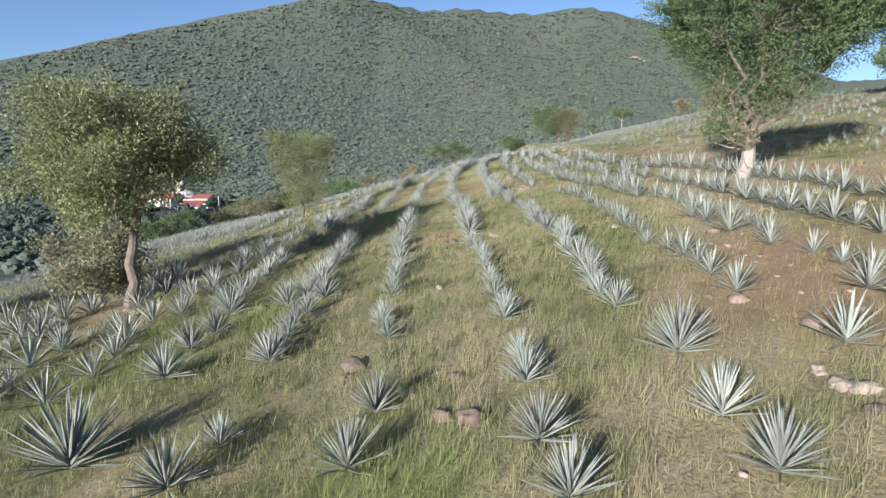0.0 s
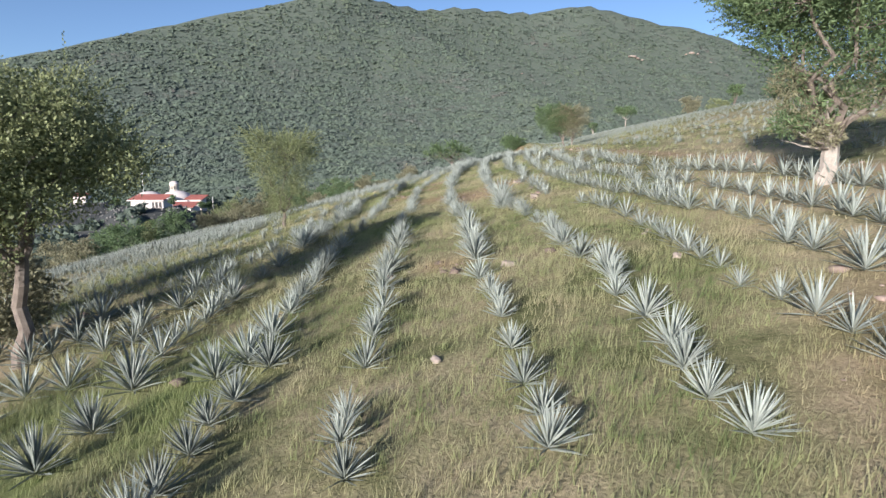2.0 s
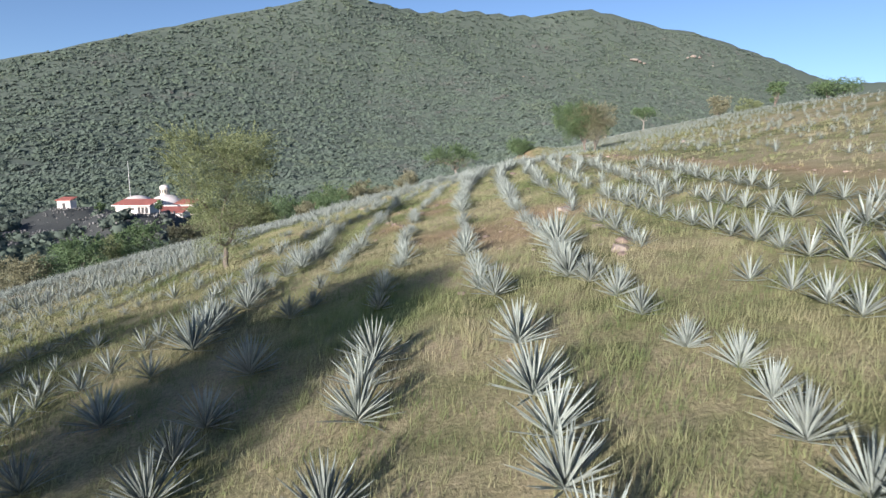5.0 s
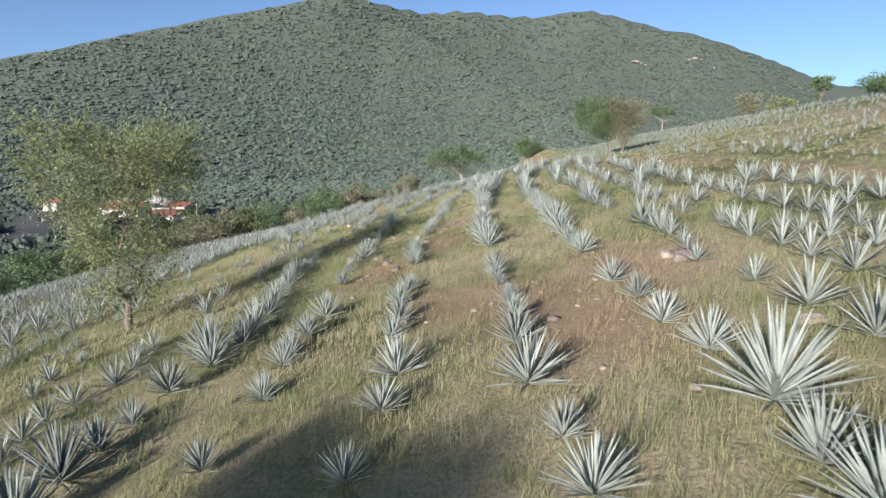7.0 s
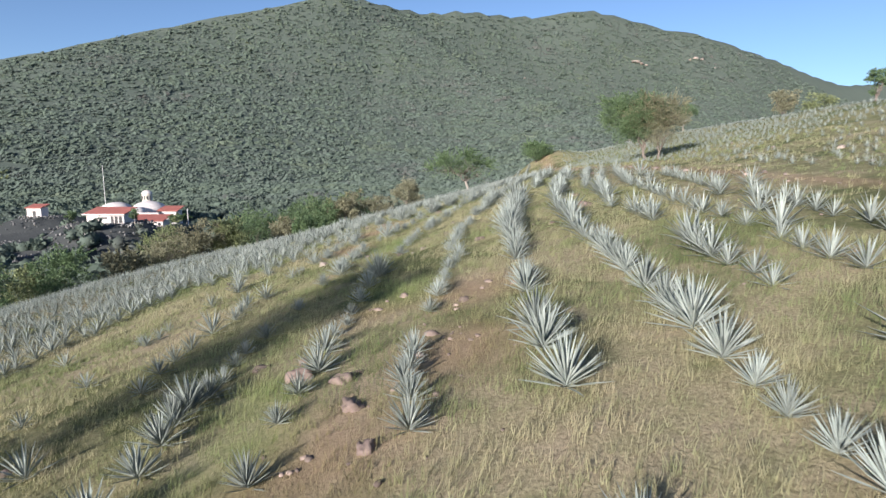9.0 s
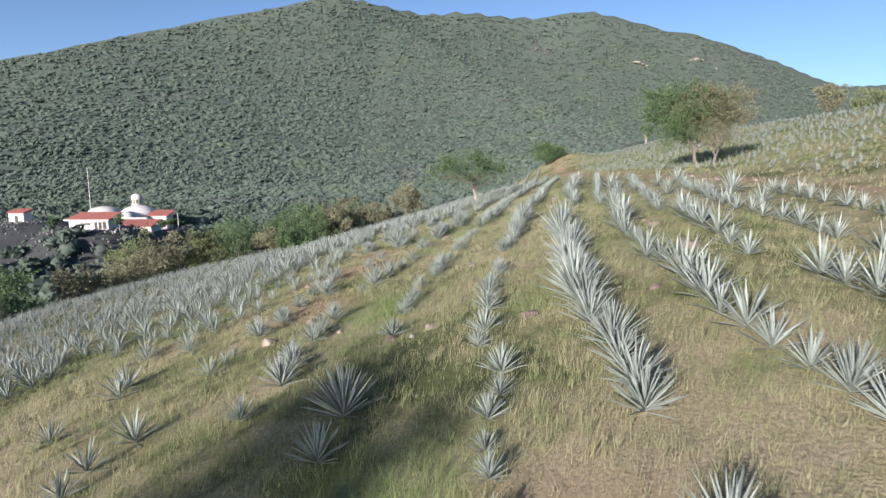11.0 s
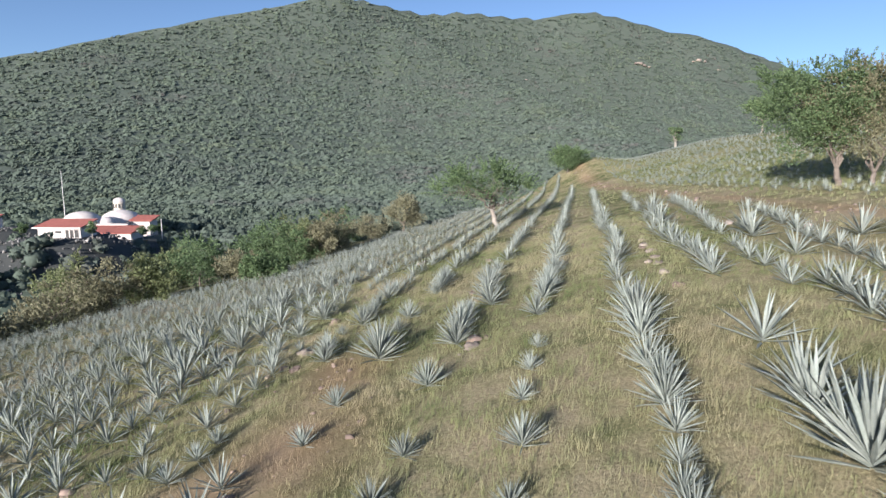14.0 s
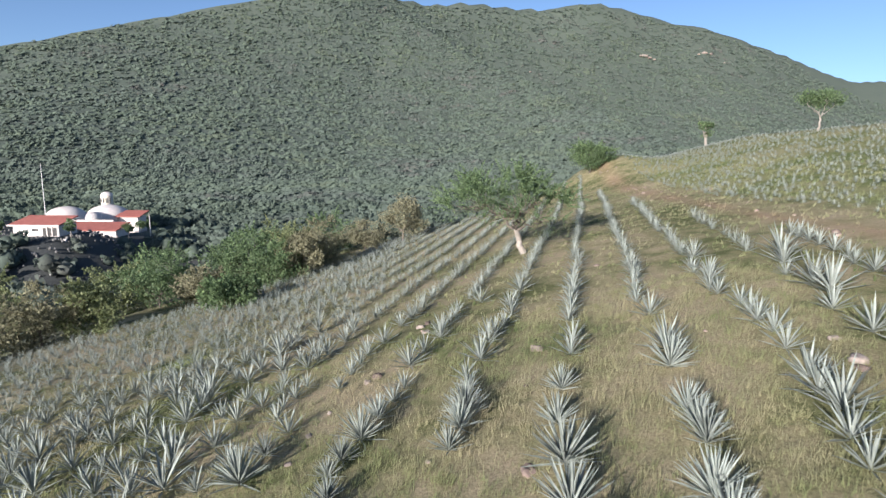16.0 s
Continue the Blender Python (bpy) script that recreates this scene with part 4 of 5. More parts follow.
def sprays(seed, quads, leaf):
    """A tree crown of broad leaf sprays turned to the open slope and the light, one unit in radius."""
    g = np.random.RandomState(seed)
    d = g.normal(size=(quads, 3))
    d[:, 2] = np.abs(d[:, 2]) * 0.9
    d /= np.linalg.norm(d, axis=1)[:, None]
    p = d * g.uniform(0.55, 1.0, (quads, 1)) * np.array([1, 1, 0.62])
    face = 0.55 * d + np.array([-0.2, -0.55, 0.8]) + g.normal(size=(quads, 3)) * 0.28
    face /= np.linalg.norm(face, axis=1)[:, None]
    a = np.cross(face, g.normal(size=(quads, 3)))
    a /= np.linalg.norm(a, axis=1)[:, None]
    b = np.cross(face, a) * leaf * g.uniform(0.35, 0.6, (quads, 1))
    a = a * leaf * g.uniform(0.45, 0.75, (quads, 1))
    v = np.stack([p - a, p + b, p + a, p - b], 1).reshape(-1, 3)
    f = np.arange(4 * quads).reshape(quads, 4)
    return v, np.concatenate([f[:, [0, 1, 2]], f[:, [0, 2, 3]]])


kinds = [sprays(k, 44, 0.42) for k in range(6)] + [sprays(10 + k, 18, 0.6) for k in range(8)] + [sprays(30 + k, 8, 0.84) for k in range(8)]
yy = np.linspace(330, 3200, 900)
weight = yy / (2.7 + yy * 0.0017) ** 2
cdf = np.cumsum(weight) / weight.sum()
n = 58000
yy = np.interp(rs.uniform(size=n), cdf, yy)
b = rs.uniform(-0.95, 0.72, n)
xx = HUB[0] + b * (yy - HUB[1])
size = (3.7 + yy * 0.0021) * rs.uniform(0.6, 1.5, n)
height = sheet(xx, yy)
ok = ((yy - HUB[1]) < np.interp(b, BODY_AT, BODY_FAR) * 0.992) & (height > -30) & ~((yy < 360) & (np.abs(xx + 155) < 45)) & ~((b > 0.3) & (yy < 700))
places = [(rs.randint(6) if w < 430 else 6 + rs.randint(8) if w < 900 else 14 + rs.randint(8), u, w, h, rs.uniform(-0.5, 0.5), r) for u, w, h, r in zip(xx[ok], yy[ok], height[ok] - size[ok] * rs.uniform(0.02, 0.3, ok.sum()), size[ok])]
woods = scatter("woods", kinds, places, M_HAZED_WOODS, "dense green scrub forest covering the far hillsides", "forest")

# nearer scrub on the valley floor
kinds = [leafy(40 + k, 42, 0.48, True) for k in range(5)]
places = []
for _ in range(2700):
    yy = rs.uniform(150, 480)
    xx = rs.uniform(-1.0, 0.3) * (yy - 30)
    if xx > -38 - (yy - 120) * -0.45 or (yy < 185 and xx > -45) or (-190 < xx < -116 and 215 < yy < 352 and ((yy > 255 and not (-172 < xx < -146 and yy < 290)) or rs.uniform() < 0.5)) or (xx > 20 and yy < 260):
        continue
    size = rs.uniform(1.6, 4.2)
    places.append((rs.randint(5), xx, yy, land_at(xx, yy) - 0.3, rs.uniform(0, 6.28), size))
scatter("valley_scrub", kinds, places, M_HAZED_WOODS, "green thorn scrub and low trees on the valley floor", "scrub")

# stones strewn over the valley ground that is darkened for shade
kinds = [blob(80 + k, 0, 0.5) for k in range(4)]
places = [(rs.randint(4), x, y, land_at(x, y), rs.uniform(0, 6.28), rs.uniform(0.15, 0.6)) for x, y in zip(rs.uniform(-190, -75, 3200), rs.uniform(170, 300, 3200))]
scatter("valley_stones", kinds, places, M_STONE_GREY, "dull grey stones strewn over shaded valley ground", "stones")

# ---- agaves ----
AGAVE_LABEL = "blue-grey agave with stiff pointed leaves in a planted row"
SMALL_LABEL = "small young blue-grey agave in a planted row"
LARGE_LABEL = "large full blue-grey agave with broad spiky leaves"
rr = random.Random(11)
UNIT = 1.8            # spread of a plant whose longest leaf is one metre
specimens = {"small": [agave(20 + k, 17, 1.0, SMALL_LABEL) for k in range(2)], "middle": [agave(30 + k, 21, 1.0, AGAVE_LABEL) for k in range(3)], "large": [agave(40 + k, 25, 1.0, LARGE_LABEL) for k in range(2)]}


def size_class(spread):
    return "small" if spread < 1.0 else "middle" if spread < 1.45 else "large"


used = {}
rest = []
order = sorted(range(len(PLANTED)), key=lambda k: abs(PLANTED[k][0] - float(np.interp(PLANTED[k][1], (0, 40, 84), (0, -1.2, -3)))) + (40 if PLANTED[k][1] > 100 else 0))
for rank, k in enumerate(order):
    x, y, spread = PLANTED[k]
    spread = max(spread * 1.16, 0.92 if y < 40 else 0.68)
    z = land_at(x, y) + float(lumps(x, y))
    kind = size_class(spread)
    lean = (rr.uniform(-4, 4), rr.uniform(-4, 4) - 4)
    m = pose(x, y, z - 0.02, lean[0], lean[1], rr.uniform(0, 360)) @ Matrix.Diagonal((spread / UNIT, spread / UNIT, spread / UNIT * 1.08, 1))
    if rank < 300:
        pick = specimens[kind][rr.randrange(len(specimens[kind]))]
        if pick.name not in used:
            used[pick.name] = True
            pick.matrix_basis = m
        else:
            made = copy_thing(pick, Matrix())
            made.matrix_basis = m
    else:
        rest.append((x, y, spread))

# the rows that go on to both sides and over the crest
grid = {}
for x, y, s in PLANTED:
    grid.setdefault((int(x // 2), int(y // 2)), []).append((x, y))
for row in range(-34, 9):
    y = 5 + rr.uniform(0, 1)
    while y < 186:
        x = row_line(row, y) + rr.uniform(-0.14, 0.14)
        y += rr.uniform(1.0, 1.45) if row >= 0 and y > 36 else rr.uniform(0.75, 1.15)
        left, right = np.interp(y, ZONE_Y, ZONE_LEFT), np.interp(y, ZONE_Y, ZONE_RIGHT)
        edge = np.interp(y, (60, 104, 128, 149, 178), (-75, -59, -42, -24, -12))
        far_right = np.interp(y, (0, 60, 100, 120, 150, 180), (13.2, 12.8, 13.6, 13.6, 16.5, 19.5))
        if x < edge or x > far_right or rr.random() < 0.06:
            continue
        full = x > 6.5 or x < -8 and y < 36 or x < -10 and y > 76 or y > 104
        if y < 112 and left - 0.6 < x < right + 0.8 and not full:
            continue
        if any(math.hypot(x - a, y - b) < (0.72 if y < 70 else 0.95) for i in (-1, 0, 1) for j in (-1, 0, 1) for a, b in grid.get((int(x // 2) + i, int(y // 2) + j), ())):
            continue
        bare = -13 < x < -7 and 38 < y < 62
        if bare and rr.random() < 0.45:
            continue
        rest.append((x, y, rr.uniform(0.6, 0.9) if bare else rr.uniform(0.75, 1.15) if x < -10 and y < 52 else rr.uniform(1.2, 1.65) if row >= 0 and y > 36 else rr.uniform(1.2, 1.8)))
# closer planting between the rows of the lower field
for row in range(-34, -3):
    y = 74 + rr.uniform(0, 1)
    while y < 180:
        x = row_line(row + 0.5, y) + rr.uniform(-0.3, 0.3)
        y += rr.uniform(0.8, 1.5)
        edge = np.interp(y, (60, 104, 128, 149, 178), (-75, -59, -42, -24, -12))
        if edge < x < -7 - (y - 74) * 0.02 and rr.random() < 0.8 and not any(math.hypot(x - a, y - b) < 0.95 for i in (-1, 0, 1) for j in (-1, 0, 1) for a, b in grid.get((int(x // 2) + i, int(y // 2) + j), ())):
            rest.append((x, y, rr.uniform(1.0, 1.6)))
# the upper slope, planted more thinly
for row in range(52):
    y = rr.uniform(8, 12)
    while y < 235:
        x = float(np.interp(y, (0, 60, 100, 130, 150, 180, 235), (18.5, 18, 18.6, 19.5, 22.5, 26.5, 36))) + row * 0.95 + rr.uniform(-0.35, 0.35)
        y += rr.uniform(1.0, 2.0) if y < 100 else rr.uniform(0.8, 1.3)
        if x < 62 and rr.random() < (0.42 if y < 95 else 0.8):
            rest.append((x, y, rr.uniform(0.7, 1.3) if y < 80 else rr.uniform(0.65, 1.05)))
thin = [agave_arrays(90 + k, 24, 1.0, 2) for k in range(6)] + [agave_arrays(90 + k, 20, 1.0, 1) for k in range(6)]
scatter("agave_planting", thin, [(rr.randrange(6) + (6 if y > 112 or x > 17 or x < -28 else 0), x, y, land_at(x, y) - 0.02, rr.uniform(0, 6.28), s / UNIT) for x, y, s in rest], M_AGAVE, "rows of blue-grey agaves covering the hillside", "agave plants", "agaves in rows")


# ---- trees and shrubs ----
def planted(x, y):
    return x, y, land_at(x, y)


tree(*planted(-11.2, 20.35), 8.3, 7.3, 0.22, M_LEAF_OLIVE, M_BARK, "round olive-green broadleaf tree standing in the agave rows", 1, 130, 520, 0.09, "round", (0.25, 0.2), 0.34, 0.35, (-0.25, 0), plumes=140)
tree(*planted(-13.4, 22.4), 3.3, 4.4, 0.1, M_LEAF_DRY, M_BARK, "half-dry olive-brown bush behind the olive tree", 21, 60, 160, 0.12, "round", (0, 0), 0.2, 0.1)
mesquite = tree(*planted(12.8, 25.2), 8.2, 9.2, 0.34, M_LEAF_GREEN, M_BARK_PALE, "spreading feathery green mesquite tree with a pale trunk", 2, 230, 250, 0.14, "vase", (0.1, 0), 0.19, 0.27, (0.6, 0), 2.4, bough=M_BARK, plumes=1500, dry=0.06)
rng = random.Random(77)
for spots, mat, words in ((((-0.7, 0, 1.9, 0.65), (-1.1, 0.2, 2.6, 0.7), (-0.3, -0.3, 1.6, 0.5), (-1.5, 0, 3.2, 0.6)), M_LEAF_DRY, "dry brown shoots round the trunk"), (((-0.9, -0.2, 2.4, 0.8), (0.2, 0, 2.6, 0.8), (-1.4, 0.1, 1.9, 0.5), (0.7, 0, 3.0, 0.8)), M_LEAF_GREEN, "green shoots low on the trunk")):
    part("shoot_tuft", mesh_of("shoot_tuft", *foliage(rng, spots, 420, 0.2, 3.0)), mat, mesquite, words)
for k in range(13):
    bm = bmesh.new()
    a = rng.uniform(1.6, 4.6)
    foot = Vector((0.1 + 0.25 * math.cos(a), 0.2 * math.sin(a), rng.uniform(1.1, 1.6)))
    reach = rng.uniform(0.5, 1.5)
    limb(bm, rng, foot, foot + Vector((math.cos(a) * reach, math.sin(a) * reach, rng.uniform(0.1, 1.6))), 0.055, 0.012, 0.1, 4, 5)
    part("branch_stub", bm, M_BARK_PALE if k % 3 else M_BARK, mesquite, "lopped dry branch")
tree(*planted(-12.0, 50.0), 7.3, 6.4, 0.16, M_LEAF_OLIVE, M_BARK, "sparse feathery yellow-green tree among the agaves", 3, 130, 260, 0.11, "cone", (0, 0), 0.15, 0.03, (0, 0), 2.2, plumes=260)
tree(*planted(-20.8, 21.0), 9.2, 9.4, 0.24, M_LEAF_OLIVE, M_BARK, "olive-green broadleaf tree beside the agave rows", 6, 70, 120, 0.2, "round", (0, 0), 0.3, 0.2)
tree(*planted(-29.0, 16.5), 7.0, 8.0, 0.24, M_LEAF_OLIVE, M_BARK, "wide olive-green tree beside the agave rows", 7, 70, 120, 0.2, "round", (0, 0), 0.3, 0.15)
tree(*planted(20.4, 104.9), 6.8, 7.4, 0.2, M_LEAF_GREEN, M_BARK, "leafy green mesquite tree beside a dry bush", 4, 110, 230, 0.15, "vase", (-0.3, 0), 0.15, 0.1, (-1.5, 0), 1.4, plumes=160)
tree(*planted(21.2, 103.6), 6.5, 6.8, 0.16, M_LEAF_DRY, M_BARK, "brownish half-dry bushy tree with many stems", 8, 100, 190, 0.14, "vase", (0.2, 0), 0.1, 0.02, (0, 0), 1.8, plumes=160)
tree(*planted(2.5, 124.8), 5.8, 9.4, 0.25, M_LEAF_GREEN, M_BARK_PALE, "flat-crowned thorn tree with pale bare branches", 5, 120, 34, 0.2, "flat", (-0.6, 0), 0.3, 0.2, (-1.5, 0), 2.6, sag=1.9, plumes=230, bough=M_BARK, twig=0.17)
tree(*planted(51.6, 210.0), 7.2, 4.0, 0.36, M_LEAF_GREEN, M_BARK_PALE, "small lopped tree with a whitish trunk", 9, 26, 60, 0.28, "cone", (0, 0), 0.55, 0.55)
tree(*planted(50.3, 170.0), 5.6, 7.0, 0.16, M_LEAF_GREEN, M_BARK_PALE, "spreading small tree with a whitish trunk on the upper slope", 10, 40, 70, 0.26, "flat", (0, 0), 0.35, 0.35)
tree(*planted(58.0, 146.0), 6.0, 5.5, 0.2, M_LEAF_DRY, M_BARK, "hazy half-dry tree on the upper slope", 12, 40, 60, 0.28, "cone", (0, 0), 0.3, 0.25)
tree(*planted(64.5, 147.0), 6.5, 6.5, 0.2, M_LEAF_OLIVE, M_BARK, "hazy olive tree on the upper slope", 13, 40, 60, 0.28, "round", (0, 0), 0.3, 0.25)
tree(*planted(56.0, 121.0), 5.2, 3.6, 0.22, M_LEAF_GREEN, M_BARK, "lopped tree with upright leafy stumps", 14, 30, 70, 0.24, "cone", (0, 0), 0.3, 0.3)
tree(*planted(63.0, 117.0), 5.6, 8.4, 0.24, M_LEAF_GREEN, M_BARK, "wide green tree on the upper slope", 15, 50, 80, 0.26, "flat", (0, 0), 0.3, 0.3)
tree(*planted(46.5, 62.0), 6.2, 6.5, 0.26, M_LEAF_GREEN, M_BARK, "dense rounded green tree on the upper slope", 16, 60, 110, 0.22, "round", (0, 0), 0.25, 0.15)
tree(*planted(20.6, 181.0), 5.4, 8.0, 0.2, M_LEAF_GREEN, M_BARK, "bushy green tree beside the dirt track", 17, 70, 110, 0.24, "round", (0, 0), 0.15, 0.0, plumes=60)
tree(*planted(-9.4, 172.5), 7.6, 8.2, 0.2, M_LEAF_DRY, M_BARK, "dense rounded olive-brown bush at the field edge", 18, 60, 110, 0.24, "round", (0, 0), 0.2, 0.0)
tree(*planted(-15.6, 176.0), 5.4, 7.5, 0.2, M_LEAF_DRY, M_BARK, "pale olive-brown bush at the field edge", 19, 50, 90, 0.24, "round", (0, 0), 0.2, 0.0)
BUSHES = [(-62, 104, 7, 4.5, "d"), (-56, 108, 8, 5, "g"), (-57, 118, 7, 4, "o"), (-51, 117, 7, 5, "g"), (-47, 124, 6, 3.4, "d"), (-44, 131, 8, 4, "d"), (-41, 137, 7, 5, "d"), (-37, 139, 6, 4, "o"), (-48, 140, 8, 6, "o"), (-36, 150, 8, 5, "g"), (-42, 152, 8, 5, "o"), (-30, 147, 5.5, 3.4, "d"), (-27, 156, 8, 6, "g"), (-23, 152, 6.5, 3.6, "g"), (-19, 160, 6, 5.5, "d"), (-33, 164, 8, 5.5, "g"), (-24, 170, 7, 5, "o"), (-55, 150, 8, 5, "o"), (-66, 118, 8, 5, "g"), (-70, 108, 8, 5.5, "d"), (-22, 181, 8, 6, "g"), (-45, 168, 9, 6, "g"), (-30, 182, 9, 6, "o")]
BUSHES += [(-20.4, 154, 5.6, 4.6, "d"), (-23.2, 137.8, 5.2, 2.4, "g")]
for n, (x, y, w, h, c) in enumerate(BUSHES):
    mat, words = {"d": (M_LEAF_DRY, "dry reddish-brown bush along the field edge"), "g": (M_LEAF_GREEN, "leafy green bush along the field edge"), "o": (M_LEAF_OLIVE, "olive-green bush along the field edge")}[c]
    b = tree(*planted(x, y), h * 1.35, w * 1.22, 0.12, mat, M_BARK, words, 100 + n, 50, 84, 0.28, "round", (0, 0), 0.2, -0.2, plumes=40)
    b.name = "bush"
    tagged(b, category="bush", group="bushes along the field edge")


# ---- stones ----
STONE_LOOK = {"r": (M_STONE_RED, "reddish-brown stone lying in the grass"), "d": (M_STONE_DARK, "dark brown stone lying in the grass"), "p": (M_STONE, "pale pinkish-grey stone lying in the grass"), "o": (M_STONE_RED, "rounded orange-tan boulder between the rows"), "w": (M_STONE, "whitish stone lying in the grass")}
for n, (x, y, r, c) in enumerate(STONES):
    v, f = blob(200 + n, 3 if r > 0.15 else 2, 0.65 if c != "o" else 0.22)
    v = v * (1 + 0.05 * np.sin(v[:, [1]] * 17 + n) * np.sin(v[:, [0]] * 13) + 0.04 * np.sin(v[:, [2]] * 23 + v[:, [0]] * 19))
    q = np.clip(v, -0.95, 0.95) * np.array([1.1, 0.85, 0.72]) * max(r, 0.09) * 0.82
    mat, words = STONE_LOOK[c]
    me = mesh_of("stone", q, f)
    me.materials.append(mat)
    ob = tagged(new("stone", me), words, "stone", "stones in the field", "thing")
    ob.matrix_basis = pose(x, y, land_at(x, y) + float(lumps(x, y)) - r * 0.08, rr.uniform(-12, 12), rr.uniform(-12, 12), rr.uniform(0, 360))

# broken stone in the bare patches, the track and the stony strips
kinds = [blob(400 + k, 1, 0.6) for k in range(6)]
kinds = [(v * np.array([1.1, 0.9, 0.6]), f) for v, f in kinds]
g = np.random.RandomState(31)
x, y, t = g.uniform(-18, 34, 60000), g.uniform(3, 180, 60000), g.uniform(size=60000)
beside = np.interp(y, ROW_AT, ROW_X) + 1.5 * np.interp(y, ROW_AT, ROW_GAP)
strip = track(x, y) * 0.25 + patch(x, y, RED_PATCHES) * 0.3 + 0.25 * np.clip(1 - np.abs(x - beside) / 0.45, 0, 1) * (0.3 + 0.7 * np.sin(y * 0.21) ** 2) * ((y > 60) & (y < 140))
x, y = x[t < strip + 0.004], y[t < strip + 0.004]
places = [(g.randint(6), a, b, c, g.uniform(0, 6.28), g.uniform(0.03, 0.085) * (1 + (g.uniform() < 0.15) * 1.7)) for a, b, c in zip(x, y, land(x, y) + lumps(x, y))]
scatter("rubble", kinds, places, M_RUBBLE, "broken reddish stones in the bare soil", "stones")

# pale bare rocks high on the far hill
for k, (b, e, w) in enumerate(((0.318, 0.1705, 9), (0.327, 0.1685, 8), (0.312, 0.171, 6), (0.333, 0.1675, 5), (0.415, 0.1675, 8), (0.425, 0.1655, 7), (0.405, 0.168, 5), (0.447, 0.156, 4), (0.135, 0.16, 3))):
    far = float(np.interp(b, BODY_AT, BODY_FAR))
    rise = float(np.interp(b, BODY_AT, BODY_RISE))
    dy = far * (0.34 + 0.66 * (e + 0.034) / (rise + 0.034))
    v, f = blob(300 + k, 2, 0.5)
    me = mesh_of("rock_outcrop", v * np.array([2.0, 1.0, 0.8]) * w * 0.9, f)
    me.materials.append(M_STONE)
    ob = tagged(new("rock_outcrop", me), "pale bare rock outcrop high on the wooded hill", "rock outcrop", "rocks on the hill", "thing")
    x, y = HUB[0] + b * dy, HUB[1] + dy
    ob.matrix_basis = pose(x, y, land_at(x, y) + w * 0.9, 0, 0, k * 47)


# ---- the domed house in the valley ----
M_WALL = mottled("white_plaster", [(0.3, (0.5, 0.46, 0.44)), (0.6, (0.62, 0.575, 0.555)), (0.8, (0.7, 0.66, 0.64))], 0.6, 0.85, 8, 0.1, "object", 0.04)
M_ROOF = mottled("red_roof", [(0.3, (0.26, 0.09, 0.075)), (0.6, (0.36, 0.13, 0.105)), (0.8, (0.43, 0.18, 0.14))], 0.7, 0.85, 9, 0.3, "object", 0.08)
M_DARK = mottled("dark_opening", [(0.3, (0.03, 0.03, 0.035)), (0.8, (0.07, 0.07, 0.07))], 1.0, 0.4, 6, 0, "object", 0.1)
M_TOWER = mottled("tower_render", [(0.3, (0.45, 0.4, 0.33)), (0.6, (0.58, 0.53, 0.45)), (0.8, (0.66, 0.62, 0.55))], 0.8, 0.9, 8, 0.2, "object", 0.05)
M_METAL = mottled("painted_metal", [(0.3, (0.5, 0.5, 0.5)), (0.8, (0.68, 0.68, 0.68))], 0.5, 0.5, 6, 0, "object", 0.05)


def box(x0, x1, y0, y1, z0, z1, bevel=0.06):
    bm = bmesh.new()
    bmesh.ops.create_cube(bm, size=1, matrix=Matrix.LocRotScale(((x0 + x1) / 2, (y0 + y1) / 2, (z0 + z1) / 2), None, (x1 - x0, y1 - y0, z1 - z0)))
    if bevel:
        bmesh.ops.bevel(bm, geom=bm.edges[:], offset=bevel, segments=1, affect="EDGES")
    return bm


def pitched(x0, x1, y0, y1, z0, z1, thick=0.3):
    """A roof slab that rises from its front eave to the back."""
    bm = bmesh.new()
    v = [bm.verts.new(p) for p in ((x0, y0, z0), (x1, y0, z0), (x1, y1, z1), (x0, y1, z1), (x0, y0, z0 + thick), (x1, y0, z0 + thick), (x1, y1, z1 + thick), (x0, y1, z1 + thick))]
    for f in ((3, 2, 1, 0), (4, 5, 6, 7), (0, 1, 5, 4), (1, 2, 6, 5), (2, 3, 7, 6), (3, 0, 4, 7)):
        bm.faces.new([v[k] for k in f])
    return bm


def dome(x, y, z, r, h, n=32):
    bm = bmesh.new()
    bmesh.ops.create_uvsphere(bm, u_segments=n, v_segments=16, radius=1, matrix=Matrix.LocRotScale((x, y, z), None, (r, r, h)))
    bmesh.ops.bisect_plane(bm, geom=bm.verts[:] + bm.edges[:] + bm.faces[:], plane_co=(x, y, z), plane_no=(0, 0, 1), clear_inner=True)
    for f in bm.faces:
        f.smooth = True
    return bm


def drum(x, y, z0, z1, r, r2=None, n=28):
    bm = bmesh.new()
    bmesh.ops.create_cone(bm, cap_ends=True, segments=n, radius1=r, radius2=r2 or r, depth=z1 - z0, matrix=Matrix.Translation((x, y, (z0 + z1) / 2)))
    return bm


house = tagged(new("house"), "white house with red roofs, two white domes and a tower", "house", kind="thing")
part("west_wing", box(-137.5, -123.2, 265, 274, -26, -16.9), M_WALL, house, "white plastered wing")
part("roof", pitched(-138.6, -122.6, 264.2, 274.6, -16.8, -14.9), M_ROOF, house, "red pitched roof")
part("eave", box(-138.7, -122.5, 264.0, 264.25, -16.95, -16.5, 0), M_WALL, house)
part("porch", box(-128.2, -123.9, 264.9, 265.12, -20.0, -17.5, 0), M_DARK, house, "dark porch opening")
for x in (-126.8, -125.2):
    part("pillar", box(x - 0.16, x + 0.16, 264.7, 264.88, -20.4, -17.2, 0), M_WALL, house)
part("window", box(-131.6, -129.6, 264.9, 265.1, -18.6, -17.8, 0), M_DARK, house, "dark strip window")
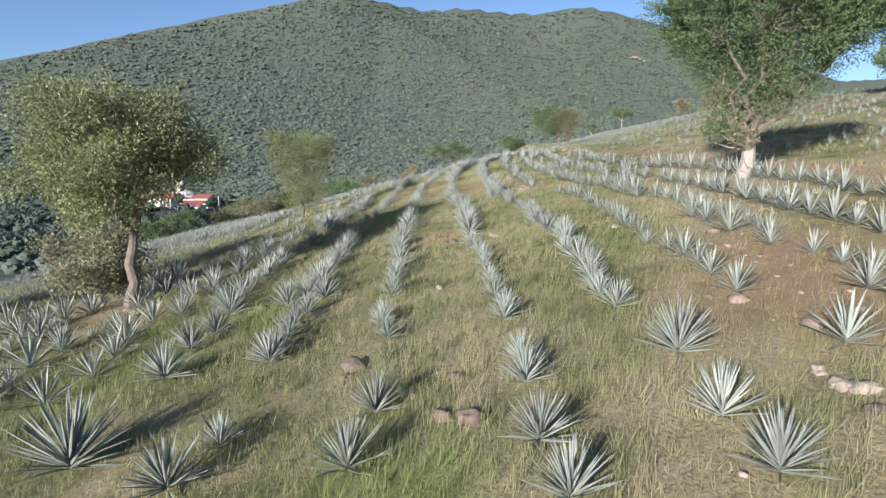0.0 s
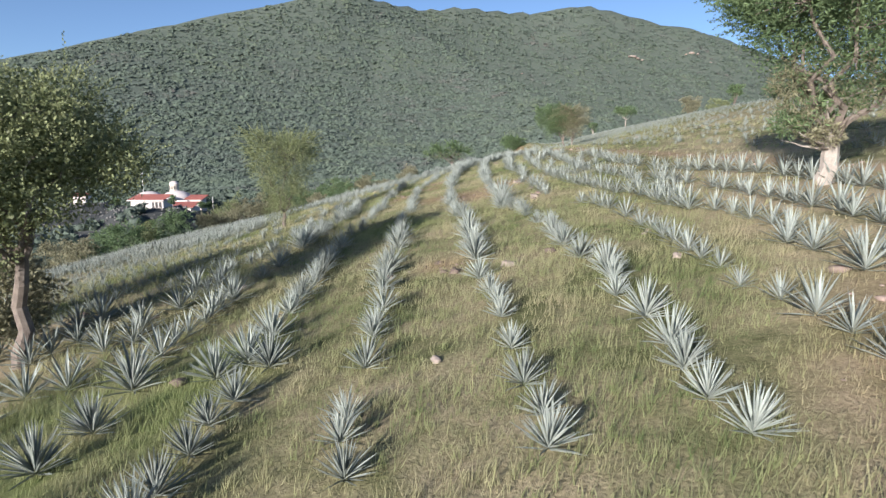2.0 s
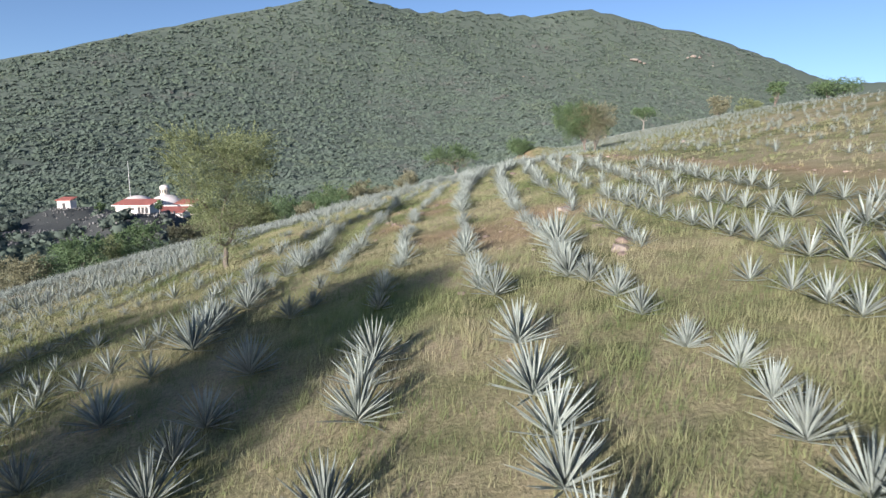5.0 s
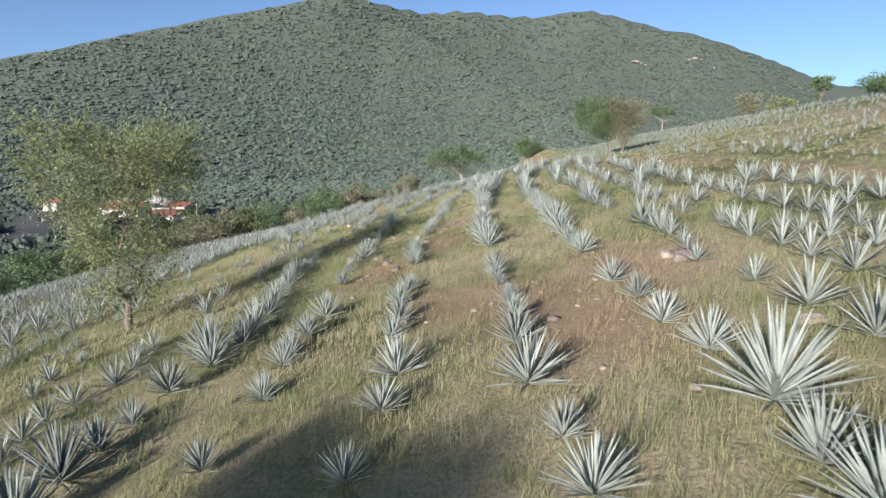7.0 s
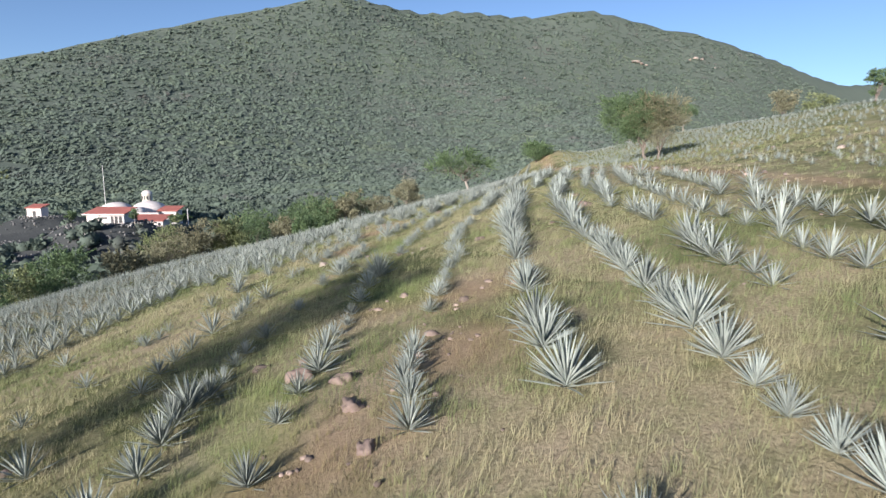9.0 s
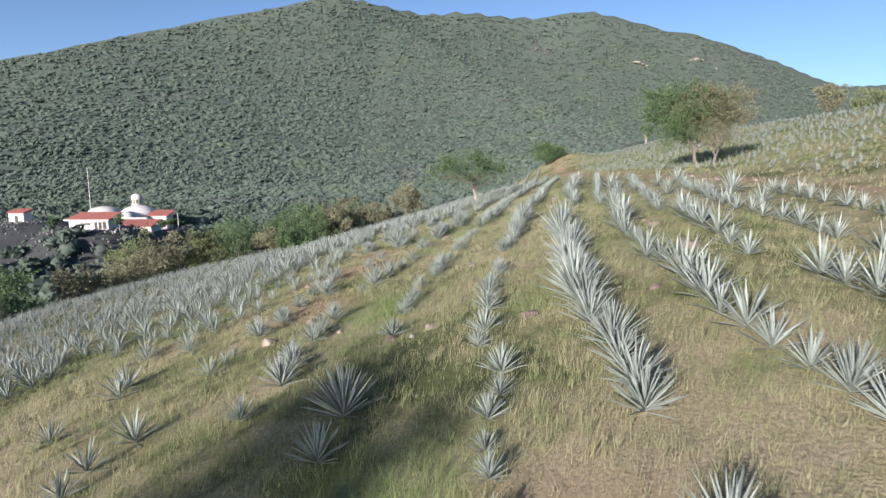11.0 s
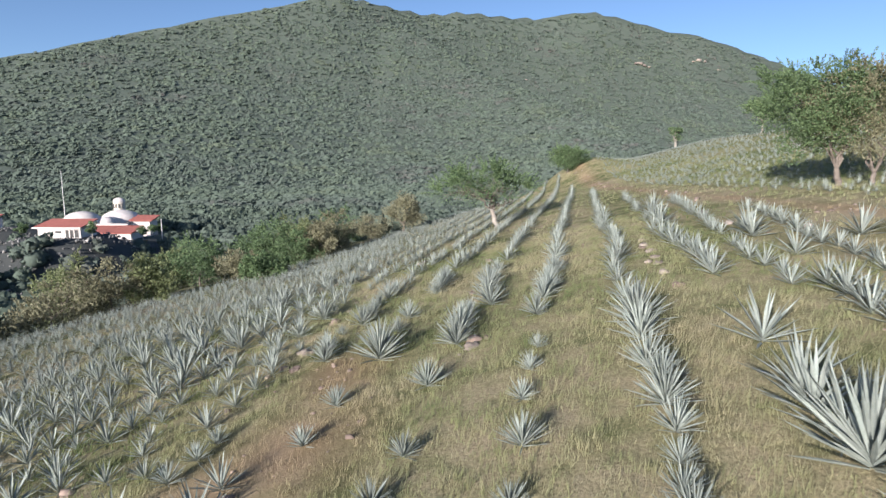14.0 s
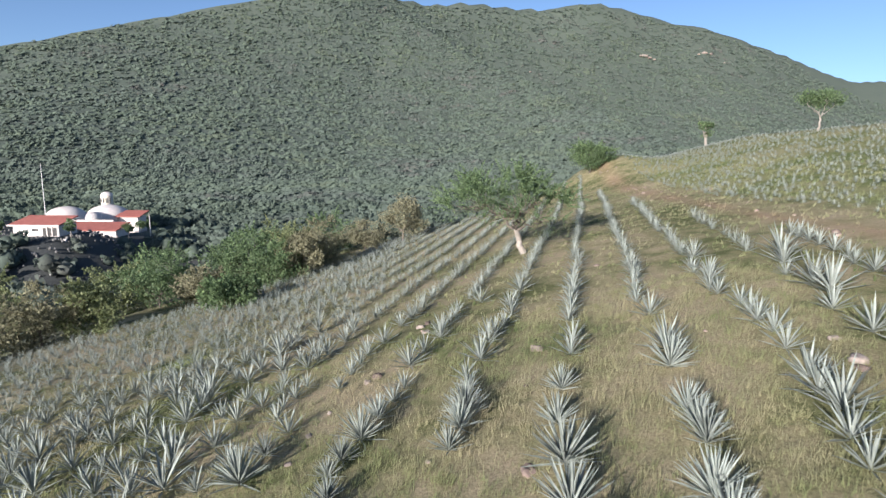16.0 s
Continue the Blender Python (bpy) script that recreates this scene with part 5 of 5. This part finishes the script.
part("terrace_wall", box(-137.0, -118.5, 261.0, 261.5, -24.5, -20.3), M_WALL, house, "low white terrace wall")
part("east_wing", box(-146.0, -125.2, 300, 309, -30, -23.2), M_WALL, house, "white plastered wing")
part("roof", pitched(-146.8, -124.6, 299.2, 309.5, -23.1, -21.2), M_ROOF, house, "red pitched roof")
part("window", box(-136.5, -134.2, 299.9, 300.1, -25.6, -24.3, 0), M_DARK, house, "dark window")
part("parapet", box(-150.0, -132.0, 311, 311.7, -27, -20.4), M_WALL, house)
part("dome_base", drum(-157.3, 322, -29, -20.6, 7.5), M_WALL, house)
part("dome", dome(-157.3, 322, -20.6, 7.5, 4.3), M_WALL, house, "white rounded dome")
part("dome_base", drum(-151.0, 341, -29, -22.6, 8.8), M_WALL, house)
part("dome", dome(-151.0, 341, -22.6, 8.8, 5.4), M_WALL, house, "white rounded dome")
part("vault", dome(-149.0, 325, -21.6, 4.0, 2.7), M_WALL, house, "small white vault")
part("tower", drum(-156.3, 350, -24.0, -14.0, 2.5), M_TOWER, house, "round weathered tower")
part("tower_cap", dome(-156.3, 350, -14.0, 2.6, 1.8), M_WALL, house, "white domed tower cap")
for k in range(5):
    a = radians(205 + k * 30)
    part("tower_window", box(-156.3 + 2.45 * math.cos(a) - 0.25, -156.3 + 2.45 * math.cos(a) + 0.25, 350 + 2.45 * math.sin(a) - 0.25, 350 + 2.45 * math.sin(a) + 0.25, -17.0, -15.0, 0), M_DARK, house)
part("side_wing", box(-143.0, -134.5, 334, 341, -29, -21.8), M_WALL, house)
part("roof", pitched(-143.8, -133.2, 333, 341.5, -21.7, -19.9), M_ROOF, house, "red pitched roof")
shed = tagged(new("shed"), "small white shed with a reddish roof near the valley house", "shed", kind="thing")
part("wall", box(-183.5, -177.2, 298, 303, -24, -17.2), M_WALL, shed)
part("roof", pitched(-184.0, -176.7, 297.4, 303.6, -17.2, -16.0), M_ROOF, shed)
part("door", box(-180.9, -179.6, 297.85, 298.05, -21.6, -18.4, 0), M_DARK, shed)
mast = tagged(new("radio_mast"), "tall thin pale radio mast behind the house", "mast", kind="thing")
for k in range(7):
    part("mast_section", drum(-144.6, 291, -28.5 + k * 4.3, -24.2 + k * 4.3, 0.2 - 0.018 * k, 0.19 - 0.018 * k, 8), M_METAL, mast)
lamp_pole = tagged(part("lamp_pole", drum(-123.5, 322, -30, -19.4, 0.22, 0.14, 8), M_METAL), "white metal pole beside the valley house", "pole", kind="thing")
for n, (x, y) in enumerate(((-131.5, 330), (-129, 333), (-117.5, 262), (-148, 272), (-120.5, 300), (-143, 285))):
    tree(x, y, land_at(x, y), 6.5, 4.8, 0.2, M_LEAF_GREEN, M_BARK_PALE, "small green garden tree beside the valley house", 140 + n, 24, 60, 0.4, "round", (0, 0), 0.4, 0.3)

# ---- grass ----
def grass(name, count, box_x, box_y, tall, wide, label, thin=None):
    g = np.random.RandomState(len(name) + count)
    n = count // 6
    cx, cy = g.uniform(*box_x, n), g.uniform(*box_y, n)
    soil = np.maximum(patch(cx, cy, RED_PATCHES), track(cx, cy))
    lush = np.maximum(patch(cx, cy, LUSH_PATCHES), 0.5 * upper_field(cx, cy))
    clump = np.sin(cx * 1.9 + 2 * np.sin(cy * 0.7)) * np.sin(cy * 1.3 + np.sin(cx)) + g.normal(0, 0.5, n)
    ok = (g.uniform(size=n) > soil * 0.4) & (clump > -0.85)
    if thin:
        ok &= g.uniform(size=n) < thin(cx, cy)
    cx, cy, soil, lush, clump = cx[ok], cy[ok], soil[ok], lush[ok], clump[ok]
    n = len(cx)
    size = np.repeat((1 + 0.45 * clump + 0.35 * lush - 0.3 * soil).clip(0.35, 2.1), 6)
    bx, by = np.repeat(cx, 6) + g.normal(0, 0.05, n * 6), np.repeat(cy, 6) + g.normal(0, 0.05, n * 6)
    bz = land(bx, by) + lumps(bx, by) - 0.02
    h = tall * size * g.uniform(0.45, 1.3, n * 6)
    a = g.uniform(0, np.pi, n * 6)
    w = wide * g.uniform(0.6, 1.3, n * 6) / 2
    lx, ly = g.normal(0.12, 0.3, n * 6) * h, g.normal(0.05, 0.3, n * 6) * h
    V = np.stack([np.stack([bx - np.cos(a) * w, by - np.sin(a) * w, bz], 1), np.stack([bx + np.cos(a) * w, by + np.sin(a) * w, bz], 1), np.stack([bx + lx, by + ly, bz + h], 1)], 1).reshape(-1, 3)
    me = mesh_of(name, V, np.arange(len(V)).reshape(-1, 3))
    me.materials.append(M_GRASS)
    for key, v in (("soil", soil), ("lush", lush)):
        at = me.attributes.new(key, "FLOAT", "POINT")
        at.data.foreach_set("value", np.repeat(v, 18).astype(np.float32))
    return tagged(new(name, me), label, "grass", kind="stuff")


grass("grass", 540000, (-10.5, 9.5), (3, 108), 0.22, 0.011, "dry yellow-green grass between the agave rows")
grass("field_grass", 260000, (-34, 34), (6, 186), 0.18, 0.03, "dry yellow-green grass over the hillside", lambda x, y: np.where((np.abs(x + 0.5) < 10) & (y < 108), 0.0, 1.0))
grass("slope_grass", 170000, (-24, -10.5), (26, 108), 0.2, 0.018, "dry yellow-green grass on the lower slope")
